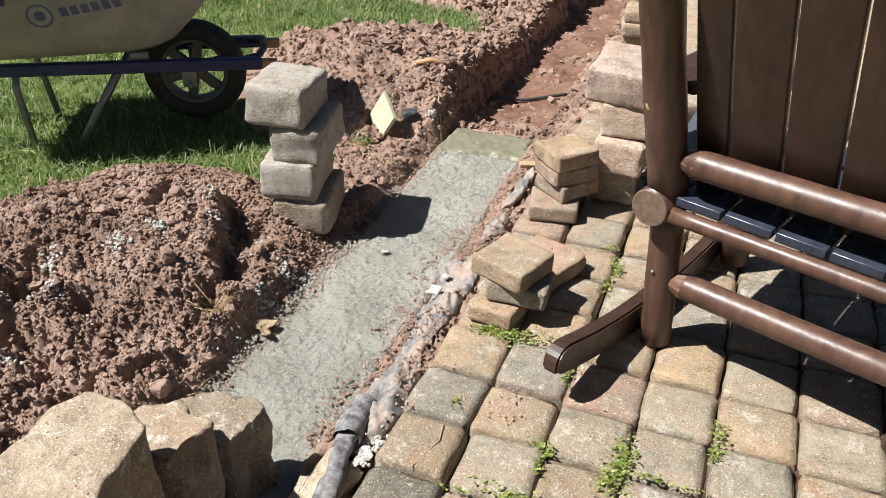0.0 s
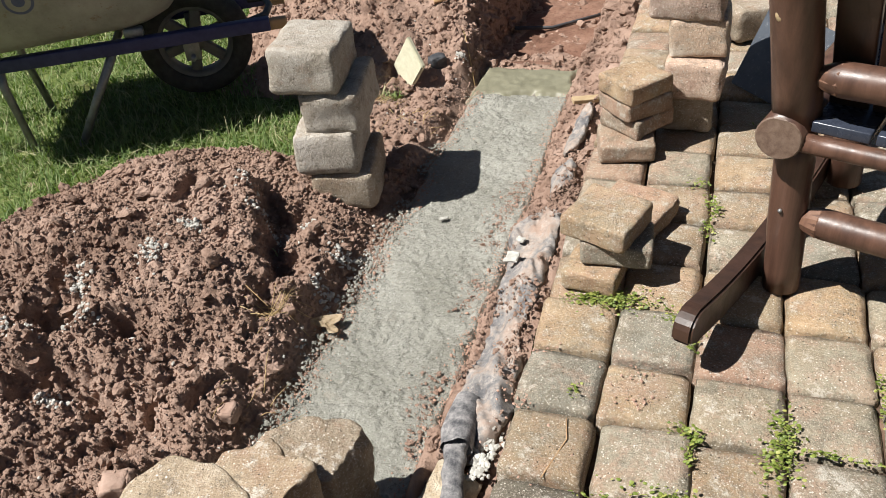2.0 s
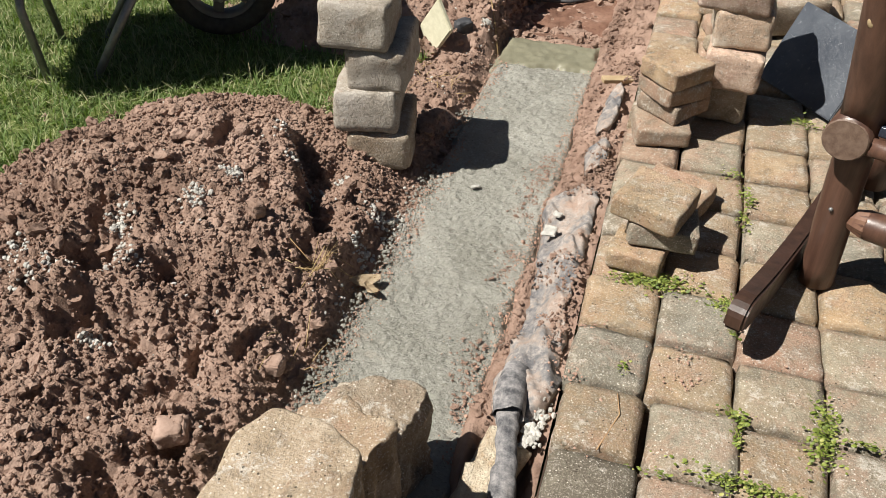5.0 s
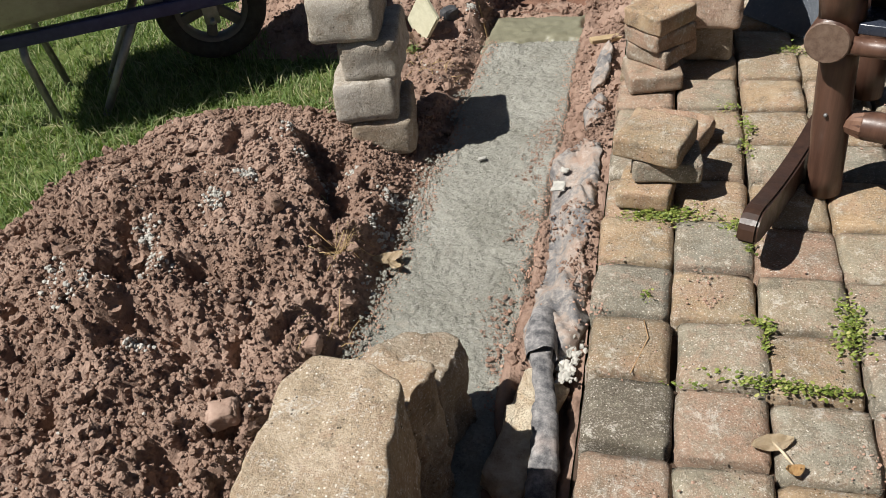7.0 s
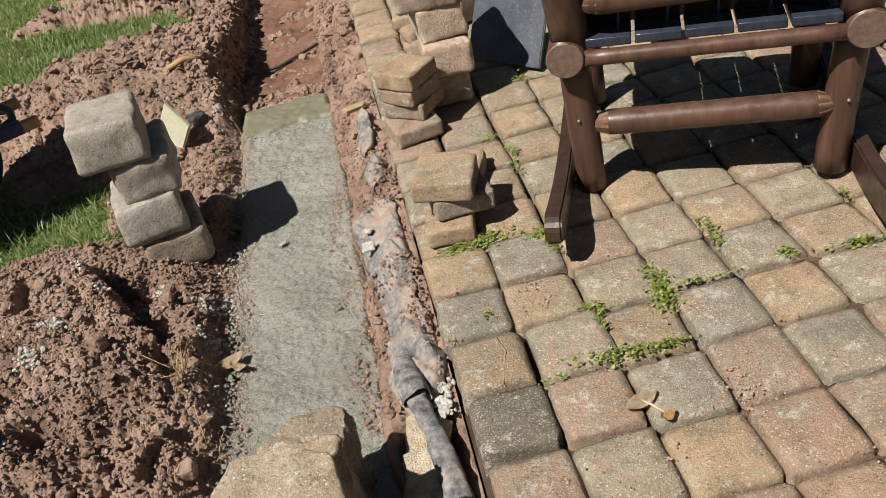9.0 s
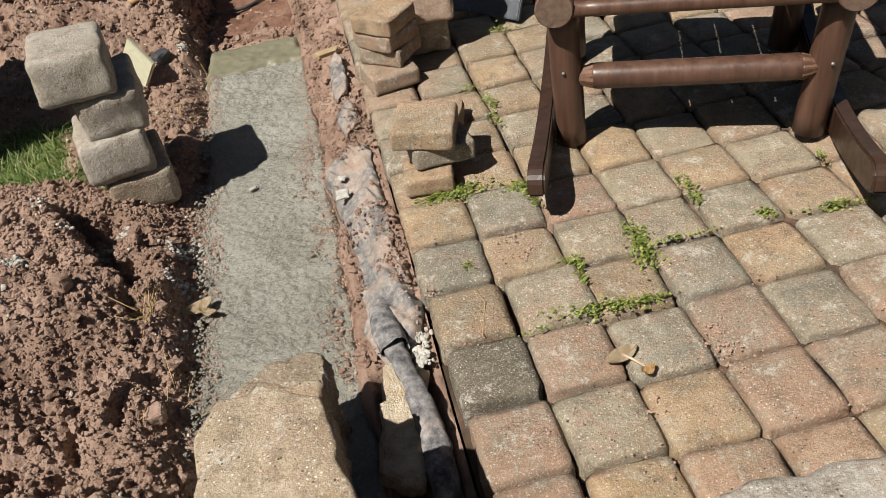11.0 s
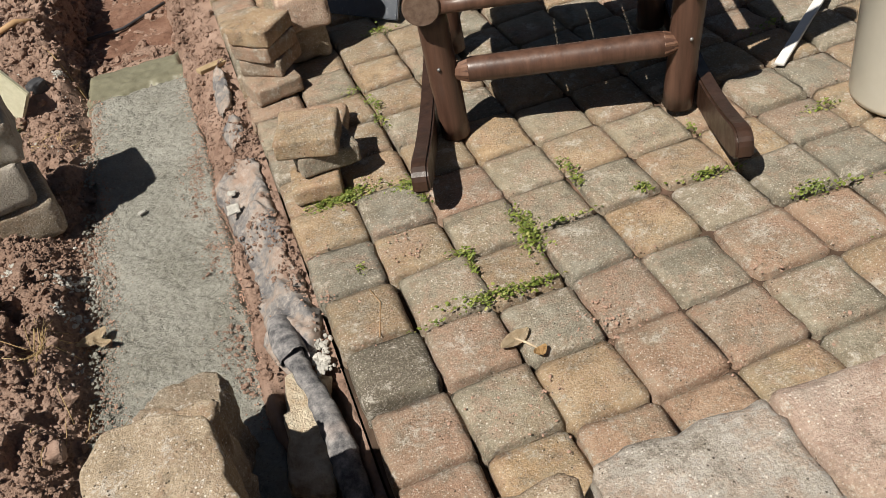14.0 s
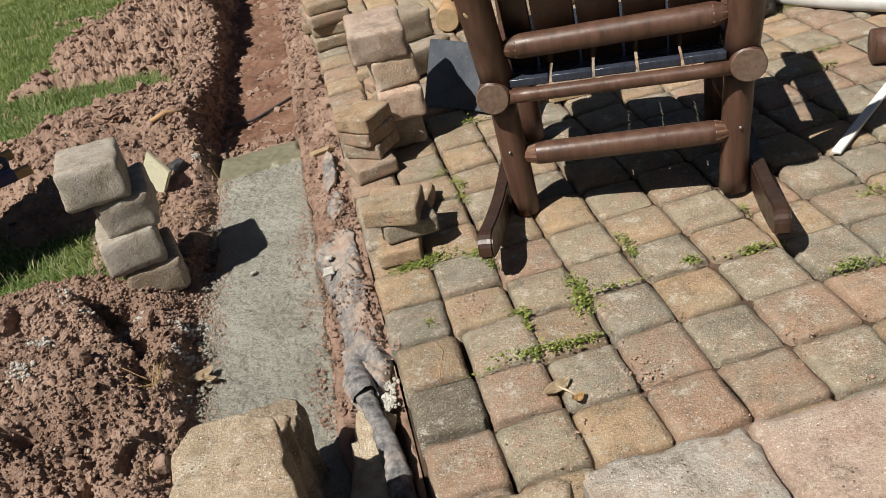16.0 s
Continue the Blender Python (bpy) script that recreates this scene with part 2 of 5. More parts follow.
M_WEED = island_material("clover leaves", [(0.0, (0.1, 0.14, 0.025)), (0.6, (0.22, 0.27, 0.05)), (1.0, (0.4, 0.39, 0.12))], 0.5, 0.4, 0.25)
M_STRAW = island_material("dry straw", [(0.0, (0.3, 0.2, 0.09)), (1.0, (0.55, 0.42, 0.22))], 0.7)
M_CLAY_CRUMB = simple("dry clay crumbs", (0.33, 0.21, 0.155), (0.46, 0.31, 0.24), 0.95, 60, 0.1, 0.1)
M_CLAYSTONE = simple("clay-covered stone", (0.25, 0.165, 0.122), (0.42, 0.3, 0.24), 0.95, 40, 0.6)
M_CHIP = simple("pale mortar crumbs", (0.3, 0.295, 0.265), (0.55, 0.53, 0.485), 0.95, 60, 0.3)
M_LEAF = simple("dry leaf", (0.4, 0.3, 0.18), (0.6, 0.5, 0.36), 0.8, 30, 0.4)
M_LEAF_O = simple("orange dry leaf", (0.42, 0.24, 0.09), (0.55, 0.37, 0.18), 0.7, 30, 0.4)


def tray_material():
    m = Mat("dusty beige steel", 0.5, spec=0.4)
    c = m.ramp(m.noise(7, 6, 0.7), (0.35, (0.24, 0.235, 0.21)), (0.65, (0.37, 0.36, 0.33)))
    c = m.mix(m.ramp(m.noise(16, 6, 0.8), (0.6, 0.0), (0.68, 0.7)), c, (0.22, 0.13, 0.07))
    c = m.mix(m.ramp(m.noise(90, 4, 0.8), (0.62, 0.0), (0.68, 0.6)), c, (0.16, 0.1, 0.06))
    m.color(c)
    m.bump((m.noise(40, 4, 0.6), 0.1, 0.003))
    return m.m


M_TRAY = tray_material()
M_RUST = simple("rust and clay smears", (0.33, 0.19, 0.09), (0.46, 0.3, 0.16), 0.7, 20, 0.2)
M_BLUE = simple("scuffed dark blue paint", (0.018, 0.02, 0.075), (0.045, 0.047, 0.13), 0.45, 25, 0.12)
M_MARK = simple("faded blue print", (0.06, 0.075, 0.15), (0.11, 0.12, 0.2), 0.6, 40, 0.05)
M_STEEL = simple("dull grey steel", (0.17, 0.17, 0.17), (0.32, 0.32, 0.31), 0.5, 30, 0.15, 0.5, 0.6)
M_TYRE = simple("dusty black rubber", (0.018, 0.017, 0.016), (0.05, 0.046, 0.042), 0.75, 40, 0.3)
M_RIM = simple("grey plastic wheel rim", (0.09, 0.086, 0.08), (0.16, 0.152, 0.14), 0.6, 20, 0.15)
M_FOAM = simple("pale yellow foam", (0.5, 0.48, 0.34), (0.62, 0.6, 0.45), 0.9, 60, 0.3)
M_CREAM = simple("pale yellow crumbling stone", (0.5, 0.37, 0.24), (0.82, 0.75, 0.6), 0.95, 38, 1.0, 0.2, 0.0, 0.012)
M_BUCKET = simple("cream plastic", (0.6, 0.57, 0.48), (0.68, 0.65, 0.56), 0.4, 6, 0.03)
M_WHITE = simple("white painted metal", (0.68, 0.67, 0.63), (0.8, 0.79, 0.75), 0.45, 20, 0.08)
M_HOSE = simple("grey plastic hose", (0.4, 0.4, 0.39), (0.52, 0.52, 0.5), 0.45, 20, 0.1)
M_PLANK = simple("raw yellow timber", (0.32, 0.23, 0.13), (0.46, 0.35, 0.21), 0.7, 30, 0.3)
M_DARK = simple("dark rubber and iron", (0.03, 0.032, 0.036), (0.08, 0.08, 0.085), 0.6, 30, 0.3)
M_SPLIT = simple("speckled grey split stone", (0.09, 0.09, 0.085), (0.36, 0.35, 0.32), 0.95, 90, 1.0, 0.2, 0.0, 0.02)


def slate_material():
    m = Mat("blue-black slate", 0.32, spec=0.55)
    c = m.ramp(m.noise(10, 6, 0.7), (0.35, (0.035, 0.042, 0.055)), (0.7, (0.075, 0.085, 0.1)))
    c = m.mix(m.ramp(m.noise(90, 5, 0.8), (0.6, 0.0), (0.72, 0.7)), c, (0.4, 0.42, 0.44))
    m.color(c)
    m.bump((m.noise(40, 6, 0.7), 0.5, 0.004))
    return m.m


M_SLATE = slate_material()

# ---- helpers of this scene ----
RNG = np.random.default_rng(7)


def link(name, mesh, material, parent=None):
    ob = new(name, mesh)
    if material and not mesh.materials:
        mesh.materials.append(material)
    if parent:
        ob.parent = parent
    return ob


def part(name, bm, material, parent, label="", smooth=True):
    """One bmesh as one mesh object under a thing or a part."""
    me = bpy.data.meshes.new(name)
    bm.normal_update()
    bm.to_mesh(me)
    bm.free()
    for p in me.polygons:
        p.use_smooth = smooth
    ob = link(name, me, material, parent)
    if label:
        ob["label"] = label
    return ob


def thing(name, m, label, category, group=""):
    ob = new(name)
    ob.empty_display_size = 0.05
    ob.matrix_basis = m
    return tagged(ob, label, category, group)


def array_mesh(name, verts, faces, smooth=True):
    """A mesh from arrays of places and of equal-sided faces."""
    verts, faces = np.asarray(verts, np.float32), np.asarray(faces, np.int32)
    me = bpy.data.meshes.new(name)
    me.vertices.add(len(verts))
    me.vertices.foreach_set("co", verts.ravel())
    k = faces.shape[1]
    me.loops.add(faces.size)
    me.loops.foreach_set("vertex_index", faces.ravel())
    me.polygons.add(len(faces))
    me.polygons.foreach_set("loop_start", np.arange(len(faces), dtype=np.int32) * k)
    me.polygons.foreach_set("use_smooth", np.full(len(faces), smooth))
    me.update(calc_edges=True)
    return me


def hash3(i, j, k, seed):
    n = (i * 374761393 + j * 668265263 + k * 2147483647 + seed * 1274126177) & 0xFFFFFFFF
    n = ((n ^ (n >> 13)) * 1103515245) & 0xFFFFFFFF
    return ((n ^ (n >> 16)) & 0xFFFF) / 65535.0


def smooth_noise(p, scale, seed=0):
    """Value noise from -1 to 1 at the places p (n x 3)."""
    q = np.asarray(p, float) * scale + 1000.0
    i = np.floor(q).astype(np.int64)
    f = q - i
    f = f * f * (3 - 2 * f)
    out = 0
    for a in (0, 1):
        for b in (0, 1):
            for c in (0, 1):
                w = (f[:, 0] if a else 1 - f[:, 0]) * (f[:, 1] if b else 1 - f[:, 1]) * (f[:, 2] if c else 1 - f[:, 2])
                out = out + w * hash3(i[:, 0] + a, i[:, 1] + b, i[:, 2] + c, seed)
    return out * 2 - 1


def noise2(x, y, scale, seed=0):
    x, y = np.broadcast_arrays(np.asarray(x, float), np.asarray(y, float))
    p = np.stack([x.ravel(), y.ravel(), np.full(x.size, 0.37)], 1)
    return smooth_noise(p, scale, seed).reshape(x.shape)


def grid_mesh(name, xs, ys, height, smooth=True):
    X, Y = np.meshgrid(xs, ys)
    Z = height(X, Y)
    n, k = len(xs), len(ys)
    idx = np.arange(n * k).reshape(k, n)
    f = np.stack([idx[:-1, :-1], idx[:-1, 1:], idx[1:, 1:], idx[1:, :-1]], -1).reshape(-1, 4)
    return array_mesh(name, np.stack([X, Y, Z], -1).reshape(-1, 3), f, smooth)


EDGE_STEPS = np.array([-1, -0.95, -0.88, -0.75, -0.5, -0.25, 0, 0.25, 0.5, 0.75, 0.88, 0.95, 1.0])


def stone_bm(lx, ly, lz, r, seed, rough=1.0, taper=0.0):
    """A tumbled stone with its foot at z = 0: rounded edges, uneven faces, knocked-off corners."""
    bm = bmesh.new()
    half = np.array([lx, ly, lz]) / 2
    s = EDGE_STEPS
    pts, quads = [], []
    for axis in range(3):
        for side in (-1, 1):
            base = len(pts)
            for a in s:
                for b in s:
                    p = np.zeros(3)
                    p[axis], p[(axis + 1) % 3], p[(axis + 2) % 3] = side, a, b
                    pts.append(p)
            n = len(s)
            for i in range(n - 1):
                for j in range(n - 1):
                    q = [base + i * n + j, base + (i + 1) * n + j, base + (i + 1) * n + j + 1, base + i * n + j + 1]
                    quads.append(q if side > 0 else q[::-1])
    p = np.array(pts) * half
    inner = np.maximum(half - r, 0.001)
    q = np.clip(p, -inner, inner)
    d = p - q
    ln = np.linalg.norm(d, axis=1, keepdims=True)
    d = np.where(ln > 1e-6, d / np.maximum(ln, 1e-6), 0)
    p = q + d * r
    size = half.max()
    out = p / np.maximum(np.linalg.norm(p, axis=1, keepdims=True), 1e-6)
    sd = np.full(3, seed * 3.17)
    near_edge = np.sort(np.abs(np.array(pts)), axis=1)[:, 1]
    chips = np.clip(smooth_noise(p + sd, 6.0 / size, seed + 4) - 0.1, 0, 1) * np.clip((near_edge - 0.7) / 0.3, 0, 1)
    bumpy = -0.09 * chips + 0.014 * smooth_noise(p + sd, 15.0 / size, seed + 3) + 0.05 * smooth_noise(p + sd, 1.1 / size, seed) + 0.035 * smooth_noise(p + sd, 3.0 / size, seed + 1) + 0.02 * smooth_noise(p + sd, 7.5 / size, seed + 2)
    p = p + out * (bumpy * size * rough)[:, None]
    p[:, :2] *= (1 - taper * (p[:, 2:3] / lz))
    p[:, 2] += lz / 2
    p[:, 2] = np.maximum(p[:, 2], 0.0)
    vs = [bm.verts.new(v) for v in p]
    for f in quads:
        try:
            bm.faces.new([vs[k] for k in f])
        except ValueError:
            pass
    bmesh.ops.remove_doubles(bm, verts=bm.verts, dist=0.0006)
    return bm


def stone(name, size, m, material, seed, label, category, group="", r=0.02, rough=1.0, taper=0.0):
    ob = part(name, stone_bm(*size, r, seed, rough, taper), material, None)
    ob.matrix_basis = m
    return tagged(ob, label, category, group)


def tube_bm(points, radii, sides=14, squash=1.0, cap=True):
    """A round bar along points, with a radius for each."""
    bm = bmesh.new()
    pts = [Vector(p) for p in points]
    rings = []
    up = Vector((0.031, 0.017, 1))
    for k, p in enumerate(pts):
        t = (pts[min(k + 1, len(pts) - 1)] - pts[max(k - 1, 0)]).normalized()
        ref = up if abs(t.dot(up.normalized())) < 0.95 else Vector((1, 0.03, 0))
        x = t.cross(ref).normalized()
        y = x.cross(t)
        ring = []
        for i in range(sides):
            a = 2 * math.pi * i / sides
            ring.append(bm.verts.new(p + (x * math.cos(a) + y * math.sin(a) * squash) * radii[k]))
        rings.append(ring)
    for a, b in zip(rings, rings[1:]):
        for i in range(sides):
            bm.faces.new((a[i], a[(i + 1) % sides], b[(i + 1) % sides], b[i]))
    if cap:
        bm.faces.new(rings[0][::-1])
        bm.faces.new(rings[-1])
    return bm


def log_bm(a, b, r, taper=0.0, knots=7, sides=16, wobble=0.0, seed=0):
    """A peeled log from a to b; with taper its ends are turned down to tenons over that length."""
    a, b = Vector(a), Vector(b)
    length = (b - a).length
    stops = [0.0]
    if taper:
        stops += [taper * 0.55, taper, taper + 0.012]
    inner0, inner1 = stops[-1], length - stops[-1]
    stops += list(np.linspace(inner0, inner1, knots)[1:-1])
    if taper:
        stops += [length - taper - 0.012, length - taper, length - taper * 0.55]
    stops.append(length)
    radii = []
    for k, s in enumerate(stops):
        e = min(s, length - s)
        k_r = 1.0
        if taper and e < taper + 0.006:
            k_r = 0.45 + 0.5 * (e / taper) ** 0.8
        radii.append(r * min(k_r, 1.0))
    d = (b - a) / length
    bm = tube_bm([a + d * s for s in stops], radii, sides)
    if wobble:
        for v in bm.verts:
            n = noise.noise(v.co * 14 + Vector((seed, 0, 0)))
            axis_p = a + d * (v.co - a).dot(d)
            v.co += (v.co - axis_p) * n * wobble
    return bm


def box_bm(lx, ly, lz, bevel=0.004, segments=2, at=(0, 0, 0)):
    bm = bmesh.new()
    bmesh.ops.create_cube(bm, size=1)
    for v in bm.verts:
        v.co = Vector((v.co.x * lx + at[0], v.co.y * ly + at[1], v.co.z * lz + at[2]))
    if bevel:
        bmesh.ops.bevel(bm, geom=list(bm.edges), offset=bevel, segments=segments, affect="EDGES", profile=0.6)
    return bm


def join_bm(target, other):
    me = bpy.data.meshes.new("tmp")
    other.to_mesh(me)
    other.free()
    target.from_mesh(me)
    bpy.data.meshes.remove(me)
    return target


def ico(sub, seed, rough=0.28):
    bm = bmesh.new()
    bmesh.ops.create_icosphere(bm, subdivisions=sub, radius=1)
    v = np.array([x.co[:] for x in bm.verts])
    bm.verts.index_update()
    f = np.array([[x.index for x in face.verts] for face in bm.faces])
    bm.free()
    k = 1 + rough * smooth_noise(v + seed * 5.3, 1.3, seed) + rough * 0.6 * smooth_noise(v + seed * 2.1, 2.9, seed + 9)
    return v * k[:, None], f


def scatter(name, places, sizes, sub, seeds=5, flat=0.75, rough=0.28, smooth=False):
    """Many small lumps as one mesh."""
    rng = np.random.default_rng(len(places) + sub)
    kinds = [ico(sub, s + 1, rough) for s in range(seeds)]
    V, F, base = [], [], 0
    for s, (tv, tf) in enumerate(kinds):
        pick = np.arange(len(places)) % seeds == s
        P, S = places[pick], sizes[pick]
        n = len(P)
        if not n:
            continue
        ang = rng.uniform(0, 2 * np.pi, n)
        tilt = rng.uniform(-0.6, 0.6, n)
        c, sn, ct, st = np.cos(ang), np.sin(ang), np.cos(tilt), np.sin(tilt)
        sc = np.stack([rng.uniform(0.8, 1.25, n), rng.uniform(0.8, 1.25, n), np.full(n, flat)], 1)
        v = tv[None] * sc[:, None]
        y = v[:, :, 1] * ct[:, None] - v[:, :, 2] * st[:, None]
        z = v[:, :, 1] * st[:, None] + v[:, :, 2] * ct[:, None]
        x = v[:, :, 0]
        v = np.stack([x * c[:, None] - y * sn[:, None], x * sn[:, None] + y * c[:, None], z], -1)
        v = v * S[:, None, None] + P[:, None]
        V.append(v.reshape(-1, 3))
        F.append((tf[None] + (np.arange(n) * len(tv))[:, None, None] + base).reshape(-1, 3))
        base += n * len(tv)
    return array_mesh(name, np.concatenate(V), np.concatenate(F), smooth)


# ---- ground: lawn, soil heaps, trench ----
LAWN_Z = -0.085
FOOT_Z = -0.11


def bump_heap(x, y, cx, cy, rx, ry, h, power=0.85):
    r2 = ((x - cx) / rx) ** 2 + ((y - cy) / ry) ** 2
    return h * np.clip(1 - r2, 0, 1) ** power


def step(a, b, v):
    t = np.clip((v - a) / (b - a), 0, 1)
    return t * t * (3 - 2 * t)


def soil_height(x, y, fine=True):
    x, y = np.broadcast_arrays(np.asarray(x, float), np.asarray(y, float))
    wob = 0.05 * noise2(x, y, 2.6, 3) + 0.03 * noise2(x, y, 7, 4)
    xx, yy = x + wob, y + 0.8 * wob
    h = -0.115 + 0 * x
    h = h + np.maximum.reduce([
        bump_heap(xx, yy, -1.0, 0.52, 0.56, 0.74, 0.235),
        bump_heap(xx, yy, -0.78, -0.22, 0.42, 0.55, 0.16),
        bump_heap(xx, yy, -0.95, 2.3, 0.72, 0.72, 0.2),
        bump_heap(xx, yy, -0.64, 2.4, 0.28, 0.7, 0.11),
        bump_heap(xx, yy, -0.85, 4.3, 0.8, 0.98, 0.2),
        bump_heap(xx, yy, -1.4, 3.65, 0.45, 0.26, 0.085),
        bump_heap(xx, yy, -0.64, 3.3, 0.27, 1.6, 0.075),
        0.045 * step(-0.98, -0.82, xx) * step(1.0, 1.2, yy) * (1 - step(1.9, 2.2, yy)),
    ])
    # slumped scarp of the heap towards the footing, and small hollows
    ux, uy = 0.447, -0.894
    along = (x + 0.82) * ux + (y - 0.9) * uy
    across = (x + 0.82) * 0.894 + (y - 0.9) * 0.447 + 0.03 * noise2(x, y, 12, 51) + 0.015 * noise2(x, y, 30, 52)
    window = step(-0.06, 0.04, along) * (1 - step(0.34, 0.44, along))
    h = h + window * (0.025 * np.exp(-((across + 0.03) / 0.05) ** 2) - 0.1 * step(-0.012, 0.018, across) * np.exp(-(np.clip(across, 0, 1) / 0.075) ** 2))
    for hx, hy, hr, hd in ((-0.6, 0.49, 0.035, 0.05), (-0.98, 0.62, 0.03, 0.04), (-0.83, 0.31, 0.06, 0.05), (-0.7, 0.25, 0.05, 0.045), (-0.73, 0.12, 0.1, 0.1), (-0.9, 0.16, 0.08, 0.075), (-0.8, -0.03, 0.09, 0.08), (-1.0, 0.3, 0.07, 0.06), (-1.2, 0.7, 0.04, 0.04), (-0.57, 0.32, 0.03, 0.03)):
        h = h - hd * np.exp(-(((x - hx) ** 2 + (y - hy) ** 2) / hr ** 2) ** 1.5)
    if fine:
        coarse = 0.8 + 0.7 * (1 - step(0.3, 0.55, y + 0.25 * (x + 0.8))) + 0.9 * step(2.4, 3.2, y)
        rough = 0.03 * noise2(x, y, 6, 5) + coarse * (0.02 * noise2(x, y, 17, 6) - 0.04 * step(0.35, 0.75, noise2(x, y, 21, 56)) + 0.02 * np.abs(noise2(x, y, 36, 7)) + 0.016 * np.abs(noise2(x, y, 70, 8)) + 0.01 * noise2(x, y, 120, 9) - 0.012)
        h = h + rough * step(-0.5, -0.6, x)
    # footing trench, then the open trench beyond it
    wig = 0.012 * noise2(x, y, 9, 11) + 0.007 * noise2(x, y, 23, 12)
    left = -0.475 + wig - (0.03 + 0.03 * noise2(x * 0.2, y, 5, 19) + 0.022 * noise2(x * 0.3, y, 14, 20)) * step(1.95, 2.3, y)
    h = h + (0.008 + 0.025 * noise2(x, y, 8, 53) + 0.018 * noise2(x, y, 21, 54)) * np.exp(-((x - left + 0.05) / 0.04) ** 2) * step(2.3, 2.8, y)
    right = -0.16 + 0.02 * noise2(x, y, 5, 13) + 0.014 * noise2(x, y, 19, 14)
    bed = np.where(y > 2.06, -0.205 + 0.012 * noise2(x, y, 14, 15) + 0.006 * noise2(x, y * 0.5, 45, 16), -0.15)
    bed = bed + 0.05 * step(1.98, 2.12, y) * (1 - step(2.1, 2.35, y))
    width = 0.09 - 0.055 * step(2.05, 2.7, y) + 0.02 * noise2(x, y, 11, 55)
    wall_l = step(left, left - width, x)
    side = -0.085 + 0.02 * noise2(x, y, 13, 17) + 0.015 * noise2(x, y, 37, 18)
    side = side + 0.05 * step(-0.11, -0.02, x) - 0.1 * (1 - step(0.12, 0.26, y)) * step(-0.14, -0.1, x) * (1 - 0.5 * step(-0.03, 0.0, x))
    inside = bed + (side - bed) * step(right - 0.012, right + 0.03, x)
    return inside * (1 - wall_l) + h * wall_l


def lawn_height(x, y):
    x, y = np.broadcast_arrays(np.asarray(x, float), np.asarray(y, float))
    z = LAWN_Z + 0.008 * noise2(x, y, 3.1, 21) + 0.12 * step(6, 40, np.hypot(x, y)) * noise2(x, y, 0.05, 22)
    under = step(-0.72, -0.6, x) * (1 - step(0.3, 0.6, x)) * step(-0.75, -0.55, y) * (1 - step(5.8, 6.1, y))
    heap = step(0.03, 0.06, soil_height(x, y, False) - LAWN_Z) * (1 - step(-0.62, -0.5, x))
    return z - 0.3 * np.maximum(under, heap)


def axis(*spans):
    out = []
    for a, b, d in spans:
        out += list(np.arange(a, b - d * 0.01, d))
    return np.array(out + [spans[-1][1]])


def lawn_colour():
    m = Mat("lawn thatch", 0.95, spec=0.1).world_co()
    c = m.ramp(m.noise(30, 5, 0.7), (0.35, (0.055, 0.08, 0.02)), (0.55, (0.12, 0.15, 0.045)), (0.75, (0.26, 0.24, 0.11)))
    m.color(m.mix(m.ramp(m.noise(2.2, 3, 0.6), (0.5, 0.0), (0.75, 0.5)), c, (0.17, 0.14, 0.065)))
    m.bump((m.noise(120, 4, 0.7), 0.8, 0.006))
    return m.m


ground = link("ground", grid_mesh("ground", axis((-400, -40, 60), (-40, -4, 4), (-4, -0.8, 0.1), (-0.8, -0.5, 0.03), (-0.5, 8, 0.5), (8, 40, 4), (40, 400, 60)),
                                  axis((-400, -40, 60), (-40, -5, 5), (-5, 8, 0.2), (8, 40, 4), (40, 400, 60)), lawn_height), lawn_colour())
tagged(ground, "sunlit lawn ground of short green grass", "ground", kind="structure")

soil = link("soil_ground", grid_mesh("soil", axis((-2.05, -1.5, 0.02), (-1.5, 0.01, 0.0055)), axis((-1.4, -0.7, 0.025), (-0.7, 1.3, 0.0055), (1.3, 3.0, 0.0105), (3.0, 4.6, 0.015), (4.6, 6.2, 0.035)), soil_height), M_SOIL)
tagged(soil, "heaped red-brown clay soil with a dug trench", "soil", kind="structure")


def soil_spots(n, x0, x1, y0, y1, keep):
    x, y = RNG.uniform(x0, x1, n), RNG.uniform(y0, y1, n)
    z = soil_height(x, y)
    ok = keep(x, y, z)
    return np.stack([x, y, z], 1)[ok]


def on_heap(x, y, z):
    return (z > lawn_height(x, y) + 0.004) & (x < -0.478)


def beside(x, y, z):
    return (x > -0.165 + 0.015 * noise2(x, y, 14, 77)) & (x < 0.0) & (y > 0.16)


big = np.concatenate([soil_spots(8000, -1.62, -0.45, -0.7, 1.25, on_heap), soil_spots(4200, -1.75, -0.48, 1.1, 3.2, on_heap), soil_spots(2600, -1.8, -0.5, 3.2, 5.6, on_heap), soil_spots(1100, -0.165, 0.0, 0.16, 4.5, beside), soil_spots(250, -0.5, -0.1, 2.1, 4.5, lambda x, y, z: x > -1)])
rim = soil_spots(2600, -0.66, -0.47, 1.95, 5.2, lambda x, y, z: x < -0.4)
big = np.concatenate([big, soil_spots(420, -0.52, -0.12, 2.0, 2.2, lambda x, y, z: x > -1), rim])
size = np.minimum(0.0024 * RNG.pareto(2.2, len(big)) + 0.0034, 0.0145)
size[big[:, 1] > 2.2] *= 1.9
size[-len(rim):] = RNG.uniform(0.005, 0.018, len(rim))
tagged(link("soil_clods", scatter("soil_clods", big + size[:, None] * np.array([0, 0, 0.35]), size, 2, 9, 0.85, 0.75), M_SOIL), "loose red-brown clods lying on the soil heaps", "soil", kind="stuff")
